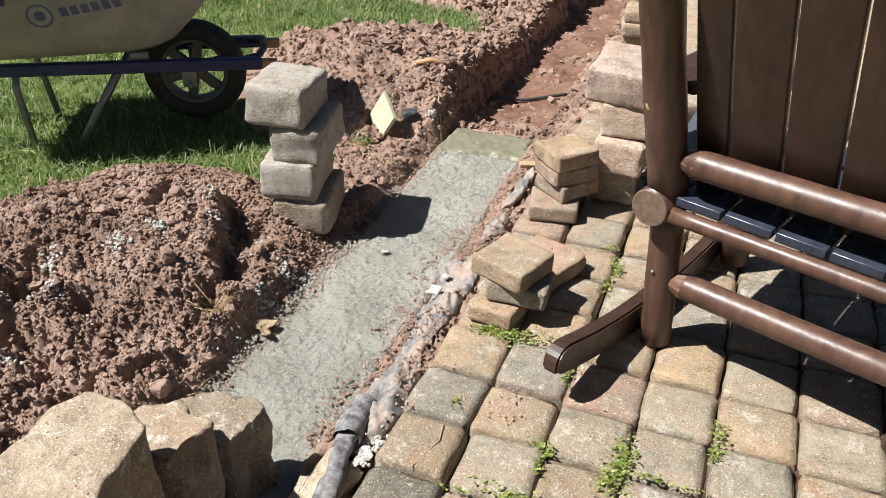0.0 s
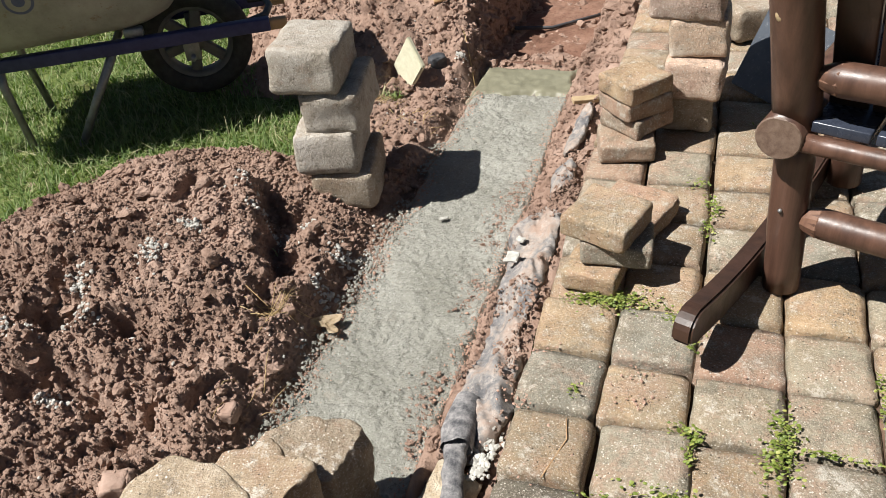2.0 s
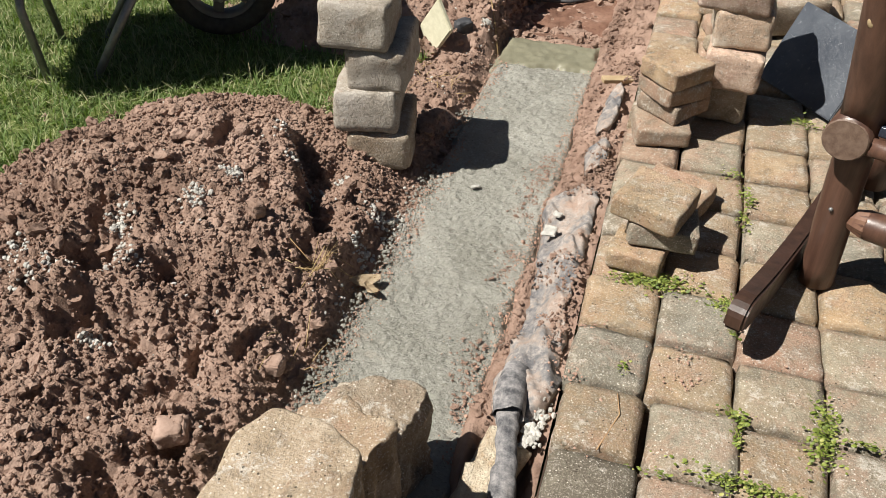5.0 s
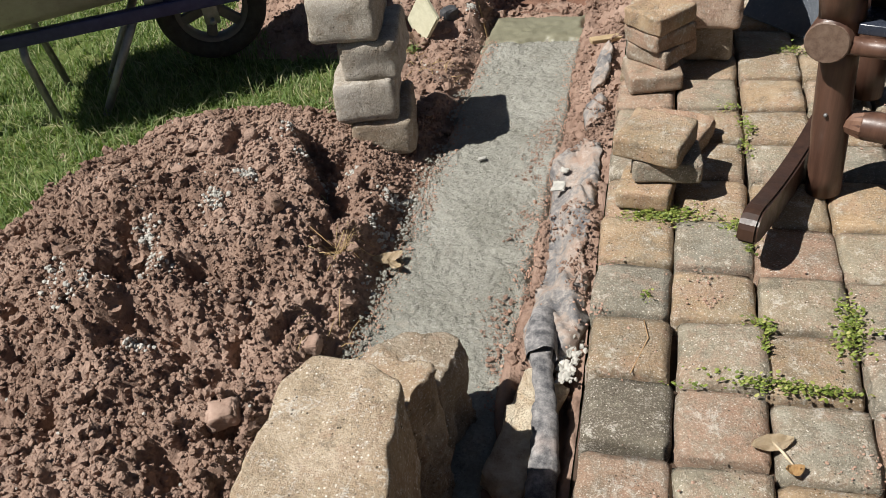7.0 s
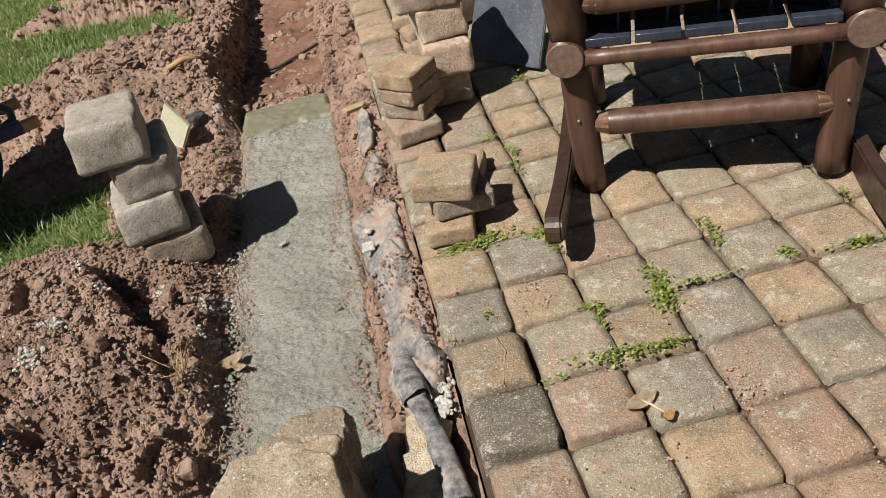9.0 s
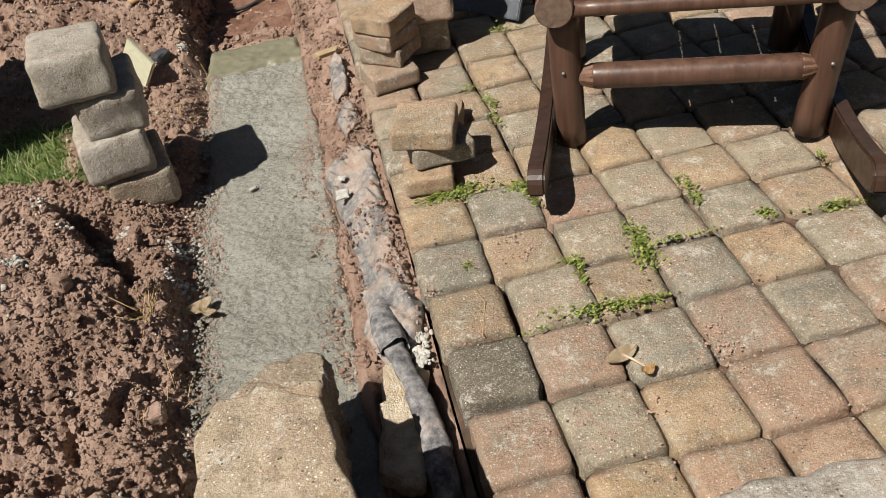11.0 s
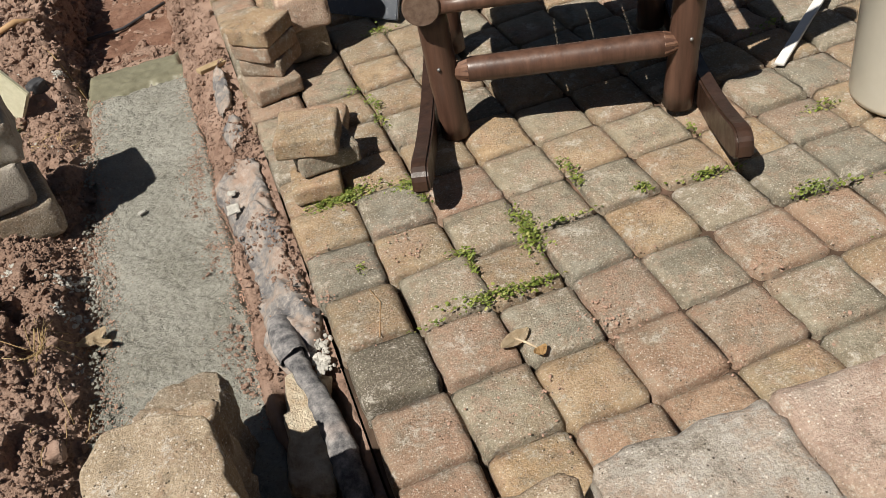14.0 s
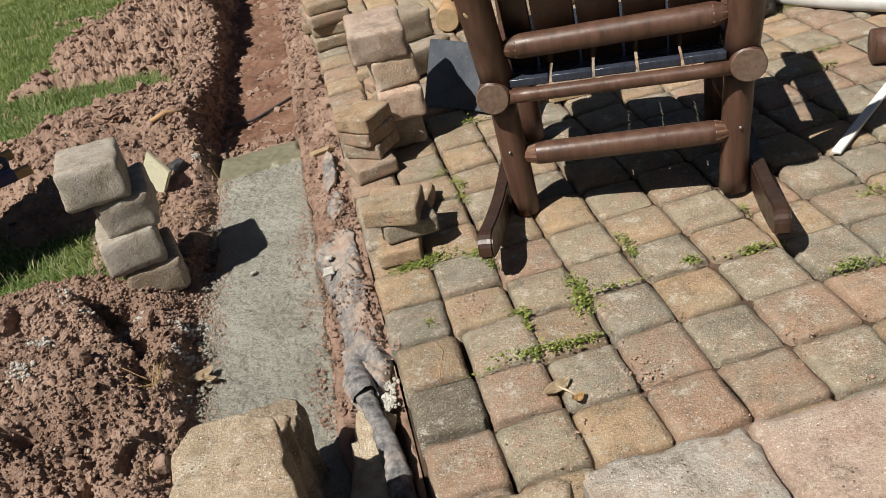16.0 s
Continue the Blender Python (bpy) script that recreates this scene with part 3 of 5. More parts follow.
small = np.concatenate([soil_spots(62000, -1.6, -0.44, -0.7, 1.25, on_heap), soil_spots(13000, -1.75, -0.46, 1.1, 3.2, on_heap), soil_spots(3200, -0.165, 0.005, 0.0, 4.5, beside), soil_spots(2600, -0.5, -0.1, 2.1, 4.5, lambda x, y, z: x > -1)])
size = 0.0014 + 0.0052 * RNG.random(len(small)) ** 2
tagged(link("soil_crumbs", scatter("soil_crumbs", small + size[:, None] * np.array([0, 0, 0.3]), size, 1, 7, 0.85, 0.6), M_SOIL), "small red-brown soil crumbs over heaps and edges", "soil", kind="stuff")

trench = link("trench_floor", grid_mesh("trench_floor", np.linspace(-0.53, -0.13, 44), np.linspace(2.06, 5.6, 220),
              lambda x, y: -0.196 + 0.01 * noise2(x, y, 13, 25) + 0.006 * noise2(x, y * 0.5, 40, 26) + 0.055 * (1 - step(2.08, 2.3, y)) - 0.03 * (1 - step(0.0, 0.05, np.minimum(x + 0.53, -0.13 - x)))), M_CLAY)
tagged(trench, "damp red clay floor of the open trench", "trench floor", kind="structure")

# ---- footing ----


def footing_height(x, y):
    edge = np.minimum(x + 0.49, -0.13 - x)
    return FOOT_Z + 0.006 * noise2(x, y, 7, 31) + 0.0035 * noise2(x, y, 30, 32) + 0.003 * noise2(x, y, 70, 33) + 0.0025 * noise2(x, y, 130, 38) - 0.03 * (1 - step(0.0, 0.028, edge + 0.006 * noise2(x, y, 14, 34) + 0.006 * noise2(x, y, 40, 37)))


footing = link("concrete_footing", grid_mesh("footing", np.linspace(-0.49, -0.13, 90), np.linspace(-0.75, 1.95, 660),
                                             lambda x, y: footing_height(x, y) - 0.012 * step(1.76, 1.8, y + 0.02 * noise2(x, y, 12, 39))), M_FOOT)
tagged(footing, "freshly poured grey concrete footing strip in the trench", "concrete footing")
wet = link("mortar_patch", grid_mesh("patch", np.linspace(-0.5, -0.13, 90), np.linspace(1.72, 2.12, 90),
           lambda x, y: -0.107 + 0.004 * noise2(x, y, 12, 35) + 0.003 * noise2(x, y, 45, 40) - 0.05 * (1 - step(-0.01, 0.05, np.minimum(np.minimum(x + 0.5, -0.13 - x) * 1.3, np.minimum(y - 1.745 - 0.12 * (x + 0.49), (2.03 + 0.12 * (x + 0.49) - y) * 0.7)) + 0.018 * noise2(x, y, 14, 36) + 0.01 * noise2(x, y, 40, 37)))), M_WET)
tagged(wet, "wet olive-grey mortar patch at the footing's end", "mortar")

# ---- patio ----
COLS = [0.01, 0.168, 0.332, 0.497, 0.655, 0.82, 0.995]
while len(COLS) < 25:
    COLS.append(COLS[-1] + 0.166)
LINES = [-0.67, -0.5, -0.335, -0.17, -0.008, 0.15, 0.312, 0.468, 0.63]
DROP = {3: 0.036, 4: 0.033, 5: 0.02, 6: 0.018, 7: 0.014, 8: 0.012}
while LINES[-1] < 6.0:
    LINES.append(LINES[-1] + 0.166)
TONES = ["GGRRDTGTTG", "TGTGRGTGTT", "GTRTGTGRTG", "TGRRRGGGTG", "GRTRGTGTGT", "RTGGRGTGTT", "TGRTRGTRGT"]


def paver_mesh(kind, variant):
    """One pillowed paver, 1 x 1 in plan, with worn edges."""
    rng = np.random.default_rng(ord(kind) * 10 + variant)
    s = np.array([-1, -0.94, -0.76, -0.28, 0.28, 0.76, 0.94, 1.0]) * 0.5
    n = len(s)
    X, Y = np.meshgrid(s, s)
    inner = 0.5 - rng.uniform(0.07, 0.14)
    dx, dy = X - np.clip(X, -inner, inner), Y - np.clip(Y, -inner, inner)
    ln = np.hypot(dx, dy)
    k = np.where(ln > 1e-6, np.maximum(np.abs(dx), np.abs(dy)) / np.maximum(ln, 1e-6), 1)
    rim = np.maximum(np.abs(X), np.abs(Y))
    X, Y = X - dx + dx * k, Y - dy + dy * k
    X = X + np.where(rim > 0.3, rng.uniform(-0.024, 0.012, X.shape) * np.sign(X), 0)
    Y = Y + np.where(rim > 0.3, rng.uniform(-0.024, 0.012, X.shape) * np.sign(Y), 0)
    Z = np.where(rim > 0.49, -0.013, np.where(rim > 0.45, -0.0035, np.where(rim > 0.3, 0.0005, 0.003))) + rng.uniform(-0.0016, 0.0016, X.shape)
    v = [*np.stack([X, Y, Z], -1).reshape(-1, 3)]
    idx = np.arange(n * n).reshape(n, n)
    f = list(np.stack([idx[:-1, :-1], idx[:-1, 1:], idx[1:, 1:], idx[1:, :-1]], -1).reshape(-1, 4))
    ring = [*idx[0, :-1], *idx[:-1, -1], *idx[-1, :0:-1], *idx[:0:-1, 0]]
    base = len(v)
    for k in ring:
        v.append(np.array([v[k][0] * 1.012, v[k][1] * 1.012, -0.06]))
    m = len(ring)
    for i in range(m):
        f.append(np.array([ring[i], base + i, base + (i + 1) % m, ring[(i + 1) % m]]))
    me = array_mesh("paver", np.array(v), np.array(f))
    me.materials.append(PAVER[kind])
    return me


def build_patio():
    patio = link("patio_bed", grid_mesh("patio_bed", np.linspace(0.014, 4.1, 160), np.linspace(-0.75, 6.1, 260),
                 lambda x, y: -0.042 + 0.018 * step(0.4, 0.7, x) + 0.01 * noise2(x, y, 5, 41) + 0.006 * noise2(x, y, 40, 42) - 0.04 * (1 - step(0.0, 0.02, x - 0.015))), M_JOINT)
    tagged(patio, "patio of tumbled square concrete pavers, soil in joints", "patio", kind="structure")
    shapes = {k: [paver_mesh(k, i) for i in range(6)] for k in PAVER}
    rng = np.random.default_rng(12)
    count, V, F, far_base = 0, [], [], 0
    for i in range(len(COLS) - 1):
        for j in range(len(LINES) - 1):
            w, d = COLS[i + 1] - COLS[i], LINES[j + 1] - LINES[j]
            cx, cy = (COLS[i] + COLS[i + 1]) / 2, (LINES[j] + LINES[j + 1]) / 2
            kind = TONES[i][j] if i < len(TONES) and j < 10 else "TTGGRTGRTG"[rng.integers(10)]
            jx, jy, turn = rng.uniform(-0.003, 0.003), rng.uniform(-0.005, 0.005), rng.normal(0, 1.1)
            tip, lean, dz = rng.normal(0, 1.1), rng.normal(0, 1.1), rng.uniform(-0.006, 0.004)
            gap = rng.uniform(-0.001, 0.006) + (0.005 if i < 2 and j < 5 else 0)
            v = rng.integers(6)
            sag = min(cx / 0.45, 1.0)
            near_sag, far_sag = sag * DROP.get(j, 0.034 if j < 3 else 0.0), sag * DROP.get(j + 1, 0.034 if j < 3 else 0.0)
            cy, d = cy - (near_sag + far_sag) / 2, d + near_sag - far_sag
            m = pose(cx + jx + (0.008 if j < 6 and i in (0, 1) else 0), cy + jy, dz, tip, lean, turn)
            m = m @ Matrix.Diagonal((w - gap, d - gap, 1, 1))
            near = cx < 2.3 and cy < 2.9
            if near and count < 300:
                ob = new("paver", shapes[kind][v])
                ob.parent = patio
                ob.matrix_basis = m
                count += 1
            else:
                me = shapes[kind][v]
                co = np.zeros(len(me.vertices) * 3, np.float32)
                me.vertices.foreach_get("co", co)
                mm = np.array(m)
                co = co.reshape(-1, 3) @ mm[:3, :3].T + mm[:3, 3]
                fi = np.zeros(len(me.loops), np.int32)
                me.loops.foreach_get("vertex_index", fi)
                V.append(co)
                F.append(fi.reshape(-1, 4) + far_base)
                far_base += len(co)
    rest = link("paver_field", array_mesh("paver_field", np.concatenate(V), np.concatenate(F)), M_FIELD, patio)
    tagged(rest, "further tumbled buff pavers", kind="stuff")
    return patio


patio = build_patio()

# ---- near wall and standing stones ----
WALL = [  # middle x, middle y, length, depth, turn, material
    (0.085, -0.535, 0.275, 0.185, -3, M_WALL), (0.36, -0.545, 0.255, 0.17, -2, M_WALL_GREY), (0.635, -0.555, 0.275, 0.175, -2, M_WALL_PINK),
    (0.915, -0.58, 0.265, 0.18, -5, M_WALL), (1.19, -0.62, 0.27, 0.18, -8, M_WALL_PINK), (1.46, -0.68, 0.26, 0.18, -12, M_WALL_GREY)]
for k, (x, y, lx, ly, a, mt) in enumerate(WALL):
    stone("wall_stone", (lx, ly, 0.155), pose(x, y, 0.138, 0, 0, a), mt, 40 + k, "sunlit tan cast wall stone on the low wall's top course", "wall stone", "low wall stones", 0.02, 1.6)
for k in range(6):
    stone("wall_stone", (0.27, 0.2, 0.2), pose(-0.02 + 0.275 * k, -0.56 - 0.022 * k, -0.062, 0, 0, -4 * k / 2), M_WALL, 60 + k, "shaded tan cast wall stone in the low wall's lower course", "wall stone", "low wall stones", 0.02, 0.8)
stone("wall_stone", (0.2, 0.15, 0.14), pose(-0.12, -0.6, 0.06, 0, 0, 8), M_WALL_GREY, 71, "pale wall stone at the low wall's end", "wall stone", "low wall stones", 0.02)



def split_stone_bm(outline, z0, z1, seed, r=0.012, tip=(0.0, 0.0), jag=0.012, round_outline=1):
    """A split stone: an uneven outline carried from z0 to z1, broken sides, a worn top edge."""
    pts = np.array(outline, float)
    for _ in range(round_outline):
        nxt = np.roll(pts, -1, 0)
        pts = np.stack([pts * 0.91 + nxt * 0.09, pts * 0.09 + nxt * 0.91], 1).reshape(-1, 2)
    seg = np.linalg.norm(np.roll(pts, -1, 0) - pts, axis=1)
    run = np.concatenate([[0], np.cumsum(seg)])
    n = 84
    at = np.linspace(0, run[-1], n, endpoint=False)
    loop = np.concatenate([pts, pts[:1]])
    ring = np.stack([np.interp(at, run, loop[:, 0]), np.interp(at, run, loop[:, 1])], 1)
    mid = ring.mean(0)
    out = ring - mid
    reach = np.linalg.norm(out, axis=1, keepdims=True)
    out = out / reach
    rows = [(z, 0.0) for z in np.linspace(z0, z1 - r, 16)] + [(z1 - r * 0.45, r * 0.2), (z1 - r * 0.12, r * 0.55), (z1, r * 1.2)]
    V = []
    for z, inset in rows:
        V.append(np.column_stack([ring - out * inset, np.full(n, z)]))
    for k in (0.86, 0.68, 0.5, 0.3, 0.12):
        V.append(np.column_stack([mid + (ring - out * r * 1.2 - mid) * k, np.full(n, z1)]))
    V = np.array(V)
    flat = V.reshape(-1, 3)
    sd = flat + seed * 2.3
    side = jag * smooth_noise(sd * [1, 1, 0.45], 22, seed) + 0.6 * jag * smooth_noise(sd, 48, seed + 1) + 0.3 * jag * smooth_noise(sd, 110, seed + 2)
    keep = np.repeat(np.array([1.0] * 17 + [0.9, 0.8] + [0.0] * 5), n)
    flat[:, :2] += np.tile(out, (len(V), 1)) * (side * keep)[:, None]
    top = 0.006 * smooth_noise(sd, 14, seed + 3) + 0.0025 * smooth_noise(sd, 50, seed + 4) + 0.0015 * smooth_noise(sd, 120, seed + 5)
    lift = np.clip((flat[:, 2] - z0) / (z1 - z0), 0, 1) ** 4
    flat[:, 2] += lift * (top + (flat[:, 0] - mid[0]) * tip[0] + (flat[:, 1] - mid[1]) * tip[1])
    bm = bmesh.new()
    vs = [bm.verts.new(v) for v in flat]
    for i in range(len(V) - 1):
        for j in range(n):
            k = (j + 1) % n
            bm.faces.new((vs[i * n + j], vs[i * n + k], vs[(i + 1) * n + k], vs[(i + 1) * n + j]))
    last = (len(V) - 1) * n
    bm.faces.new([vs[last + j] for j in range(n)])
    bm.faces.new([vs[j] for j in range(n)][::-1])
    bmesh.ops.recalc_face_normals(bm, faces=bm.faces)
    return bm


def footing_stone(outline, z0, z1, seed, label, tip=(0, 0), jag=0.012):
    ob = part("corner_stone", split_stone_bm(outline, z0, z1, seed, 0.007, tip, jag), M_WALL, None)
    tagged(ob, label, "wall stone", "stones on the footing")


footing_stone([(-0.183, -0.205), (-0.245, -0.168), (-0.325, -0.176), (-0.35, -0.23), (-0.352, -0.42), (-0.15, -0.42), (-0.168, -0.3)], 0.135, 0.33, 5, "tan wall stone set on the footing's near end", (0, 0.04), 0.006)
footing_stone([(-0.2, -0.19), (-0.36, -0.175), (-0.38, -0.4), (-0.18, -0.4)], -0.114, 0.133, 7, "shaded tan wall stone on the footing")
footing_stone([(-0.19, -0.045), (-0.29, -0.015), (-0.355, -0.05), (-0.36, -0.158), (-0.24, -0.16), (-0.205, -0.115)], -0.114, 0.188, 9, "split tan wall stone with a jagged end on the footing", (0.1, 0), 0.014)
footing_stone([(-0.195, 0.112), (-0.25, 0.13), (-0.325, 0.095), (-0.358, 0.05), (-0.355, -0.005), (-0.21, -0.008)], -0.114, 0.1, 11, "split tan wall stone with a jagged end on the footing", (-0.2, 0.1), 0.014)
stone("stone_lump", (0.08, 0.05, 0.1), pose(-0.36, 0.165, -0.114, 0, 0, 15), M_BLOCK, 85, "pale stone lump beside the footing stones", "stone", "", 0.012, 1.2)

# ---- tower of blocks beside the footing ----
TOWER = [(-0.643, 1.09, 14, 0.172, 0.24, M_WALL), (-0.672, 1.08, 13, 0.172, 0.23, M_BLOCK), (-0.64, 1.11, 9, 0.158, 0.24, M_BLOCK), (-0.695, 1.09, 10, 0.178, 0.24, M_BLOCK)]
for k, (x, y, a, w, d, mt) in enumerate(TOWER):
    stone("stacked_block", (w, d, 0.12), pose(x, y, -0.085 + 0.1145 * k, (0, -2, 1.5, -3)[k], (0, 1.5, -2, 2)[k], a), mt, 90 + k, "pale tumbled block in a tower beside the footing", "block", "tower of blocks", 0.017, 0.9)


def loose_paver(x, y, z, a, size, mt, seed, label, group, tip=(0, 0), h=0.053):
    stone("loose_paver", (*size, h), pose(x, y, z, tip[0], tip[1], a), mt, seed, label, "paver", group, 0.009, 0.7)


# ---- piled pavers on the patio's edge ----
for k, (x, y, a, mt) in enumerate([(0.1, 1.262, 12, PAVER["R"]), (0.12, 1.322, 54, PAVER["R"]), (0.114, 1.318, 44, PAVER["R"]), (0.112, 1.312, 48, PAVER["T"])]):
    loose_paver(x, y, 0.004 + 0.051 * k, a, (0.146, 0.136), mt, 110 + k, "loose tumbled paver in a pile on the patio edge", "tall pile of pavers")
loose_paver(0.105, 0.7, 0.004, -8, (0.12, 0.11), PAVER["T"], 120, "small broken buff paver under a leaning pile", "low pile of pavers", (0, 0), 0.05)
loose_paver(0.145, 0.742, 0.052, 4, (0.15, 0.13), PAVER["G"], 128, "loose grey-buff paver in a low pile", "low pile of pavers", (-4, 3))
loose_paver(0.12, 0.752, 0.106, -18, (0.15, 0.158), PAVER["T"], 122, "mossy buff paver topping a low pile", "low pile of pavers", (-3, 2))
stone("broken_paver", (0.165, 0.18, 0.052), pose(0.158, 0.935, 0.003, 0, 0, -20), PAVER["R"], 123, "broken pinkish paver smeared with pale mortar", "paver", "", 0.012, 1.2)

# ---- stacked wall stones behind the pavers ----
PILE = [(0.243, 1.485, 1, (0.138, 0.2), M_WALL), (0.264, 1.472, -3, (0.15, 0.22), M_WALL_PINK), (0.268, 1.5, 1, (0.15, 0.22), M_WALL_GREY), (0.24, 1.51, -3, (0.19, 0.24), M_WALL_PINK)]
for k, (x, y, a, plan, mt) in enumerate(PILE):
    stone("stacked_stone", (*plan, 0.108), pose(x - 0.004 * k, y, 0.004 + 0.1055 * k, (0, 0, -2, 3)[k], (0, 1, -2, 2)[k], a), mt, 130 + k, "tan wall stone in a stack on the patio", "wall stone", "stack of wall stones", 0.015, 0.95)
for k, (x, y, z, a, s, mt) in enumerate([
        (0.1, 2.78, 0.0, 8, (0.2, 0.16, 0.058), PAVER["T"]), (0.12, 2.8, 0.056, -6, (0.2, 0.16, 0.058), PAVER["T"]), (0.1, 2.79, 0.112, 12, (0.2, 0.16, 0.058), PAVER["R"]),
        (0.11, 2.8, 0.168, 4, (0.2, 0.16, 0.058), PAVER["T"]), (0.08, 3.12, 0.0, -10, (0.2, 0.2, 0.06), PAVER["T"]), (0.09, 3.12, 0.06, 8, (0.2, 0.18, 0.06), PAVER["G"]),
        (0.24, 2.0, 0.0, 20, (0.13, 0.1, 0.055), PAVER["R"]), (0.22, 2.16, 0.0, -20, (0.12, 0.1, 0.055), PAVER["T"]), (0.24, 1.86, 0.0, 40, (0.1, 0.08, 0.05), PAVER["T"])]):
    stone("loose_paver", s, pose(x, y, z + 0.003, 0, 0, a), mt, 140 + k, "loose tumbled paver lying on the patio's edge", "paver", "far loose pavers", 0.014, 0.8)
for k, (x, y, z, a, s) in enumerate([(0.42, 2.12, 0.0, 30, (0.24, 0.18, 0.12)), (0.86, 2.3, 0.0, -15, (0.26, 0.18, 0.12)), (0.4, 2.2, 0.118, 12, (0.2, 0.17, 0.12)), (0.36, 2.5, 0.0, 50, (0.24, 0.18, 0.12)), (1.12, 2.5, 0, 10, (0.26, 0.18, 0.12))]):
    stone("loose_stone", s, pose(x, y, z + 0.003, 0, 0, a), M_WALL, 150 + k, "loose tan wall stone lying on the patio", "wall stone", "far wall stones", 0.02, 1.0)


def slate_slab():
    """A square slab, one edge on the pavers, leaning back on the stack."""
    foot_a, foot_b, top_b = Vector((0.365, 1.70, 0.006)), Vector((0.56, 1.48, 0.006)), Vector((0.645, 1.585, 0.205))
    u, v = foot_b - foot_a, top_b - foot_b
    n = u.cross(v).normalized()
    bm = bmesh.new()
    low = []
    for off in (0, 0.014):
        low.append([bm.verts.new(p + n * off) for p in (foot_a, foot_b, foot_b + v, foot_a + v * 1.05)])
    bm.faces.new(low[0][::-1])
    bm.faces.new(low[1])
    for i in range(4):
        bm.faces.new((low[0][i], low[0][(i + 1) % 4], low[1][(i + 1) % 4], low[1][i]))
    bmesh.ops.recalc_face_normals(bm, faces=bm.faces)
    bmesh.ops.bevel(bm, geom=list(bm.edges), offset=0.003, segments=2, affect="EDGES")
    ob = part("slate_slab", bm, M_SLATE, None, "", False)
    tagged(ob, "blue-black glossy slate slab leaning behind the stone stack", "slab")


slate_slab()

# ---- rocking chair, seen from behind ----
CHAIR_AT, CHAIR_W = Vector((0.438, 0.706, 0)), 0.618
SIDE = Vector((0.937, -0.351, 0)).normalized()
FWD = Vector((0.351, 0.937, 0)).normalized()


def build_chair():
    m = Matrix((( SIDE.x, FWD.x, 0, CHAIR_AT.x), (SIDE.y, FWD.y, 0, CHAIR_AT.y), (0, 0, 1, 0), (0, 0, 0, 1)))
    ch = thing("rocking_chair", m, "dark-stained log rocking chair with slatted seat", "chair")
    w = CHAIR_W
    for s, x in ((-1, 0.0), (1, w)):
        o = -s
        part("rear_leg", log_bm((x + o * 0.03, 0.06, 0.012 + 0.006 * s), (x + o * 0.012, 0.045, 0.365), 0.037, 0.0, 8, 14, 0.05, 3 + s), M_LOG, ch)
        part("back_post", log_bm((x + o * 0.012, 0.03, 0.4), (x - o * 0.036, -0.135, 1.08), 0.043, 0.0, 9, 16, 0.06, 9 + s), M_LOG, ch)
        rail = part("side_rail", log_bm((x, -0.025, 0.392 + 0.003 * s), (x + o * 0.01, 0.56, 0.4), 0.043, 0.0, 6, 20, 0.02, 5 + s), M_LOG, ch)
        end = bmesh.new()
        bmesh.ops.create_circle(end, cap_ends=True, segments=20, radius=0.0425)
        bmesh.ops.extrude_face_region(end, geom=list(end.faces))
        end.verts.ensure_lookup_table()
        for v in end.verts[20:]:
            v.co.z += 0.003
            v.co.x, v.co.y = v.co.x * 0.94, v.co.y * 0.94
        bmesh.ops.recalc_face_normals(end, faces=end.faces)
        bmesh.ops.transform(end, matrix=Matrix.Translation((x, -0.0252, 0.392 + 0.003 * s)) @ Euler((radians(90), 0, 0)).to_matrix().to_4x4(), verts=end.verts)
        part("log_end", end, M_LOG_END, rail, "paler sawn end grain", False)
        part("front_leg", log_bm((x + o * 0.02, 0.5, 0.02), (x + o * 0.005, 0.49, 0.62), 0.039, 0.0, 8, 14, 0.05, 21 + s), M_LOG, ch)
        arm = box_bm(0.1, 0.6, 0.028, 0.008, 2, (x - o * 0.02, 0.33, 0.645))
        part("armrest", arm, M_BOARD, ch)
        part("rocker", rocker_bm(x - o * 0.035), M_BOARD, ch, "", False)
        bolt = bmesh.new()
        bmesh.ops.create_uvsphere(bolt, u_segments=10, v_segments=6, radius=0.0045)
        bmesh.ops.translate(bolt, vec=(x + o * 0.015, 0.012, 0.215), verts=bolt.verts)
        part("bolt", bolt, M_STEEL, ch, "small bright bolt head")
    knot = bmesh.new()
    bmesh.ops.create_uvsphere(knot, u_segments=12, v_segments=8, radius=0.011)
    bmesh.ops.transform(knot, matrix=Matrix.Translation((-0.017, -0.06, 0.627)) @ Matrix.Diagonal((1, 0.5, 1.2, 1)), verts=knot.verts)
    part("knot", knot, M_PLANK, ch, "orange knot in the post")
    rails = {}
    rails["back_rail"] = part("back_rail", log_bm((0.035, 0.004, 0.506), (w - 0.035, 0.004, 0.52), 0.031, 0.035, 9, 18, 0.03, 31), M_LOG, ch)
    part("seat_rail", log_bm((0.03, -0.006, 0.381), (w - 0.03, -0.006, 0.386), 0.0185, 0.0, 9, 14, 0.04, 33), M_LOG, ch)
    part("front_seat_rail", log_bm((0.03, 0.5, 0.385), (w - 0.03, 0.5, 0.385), 0.021, 0.0, 6, 12, 0.04, 34), M_LOG, ch)
    rails["stretcher"] = part("stretcher", log_bm((0.04, 0.048, 0.187), (w - 0.03, 0.042, 0.197), 0.031, 0.04, 9, 18, 0.03, 35), M_LOG, ch)
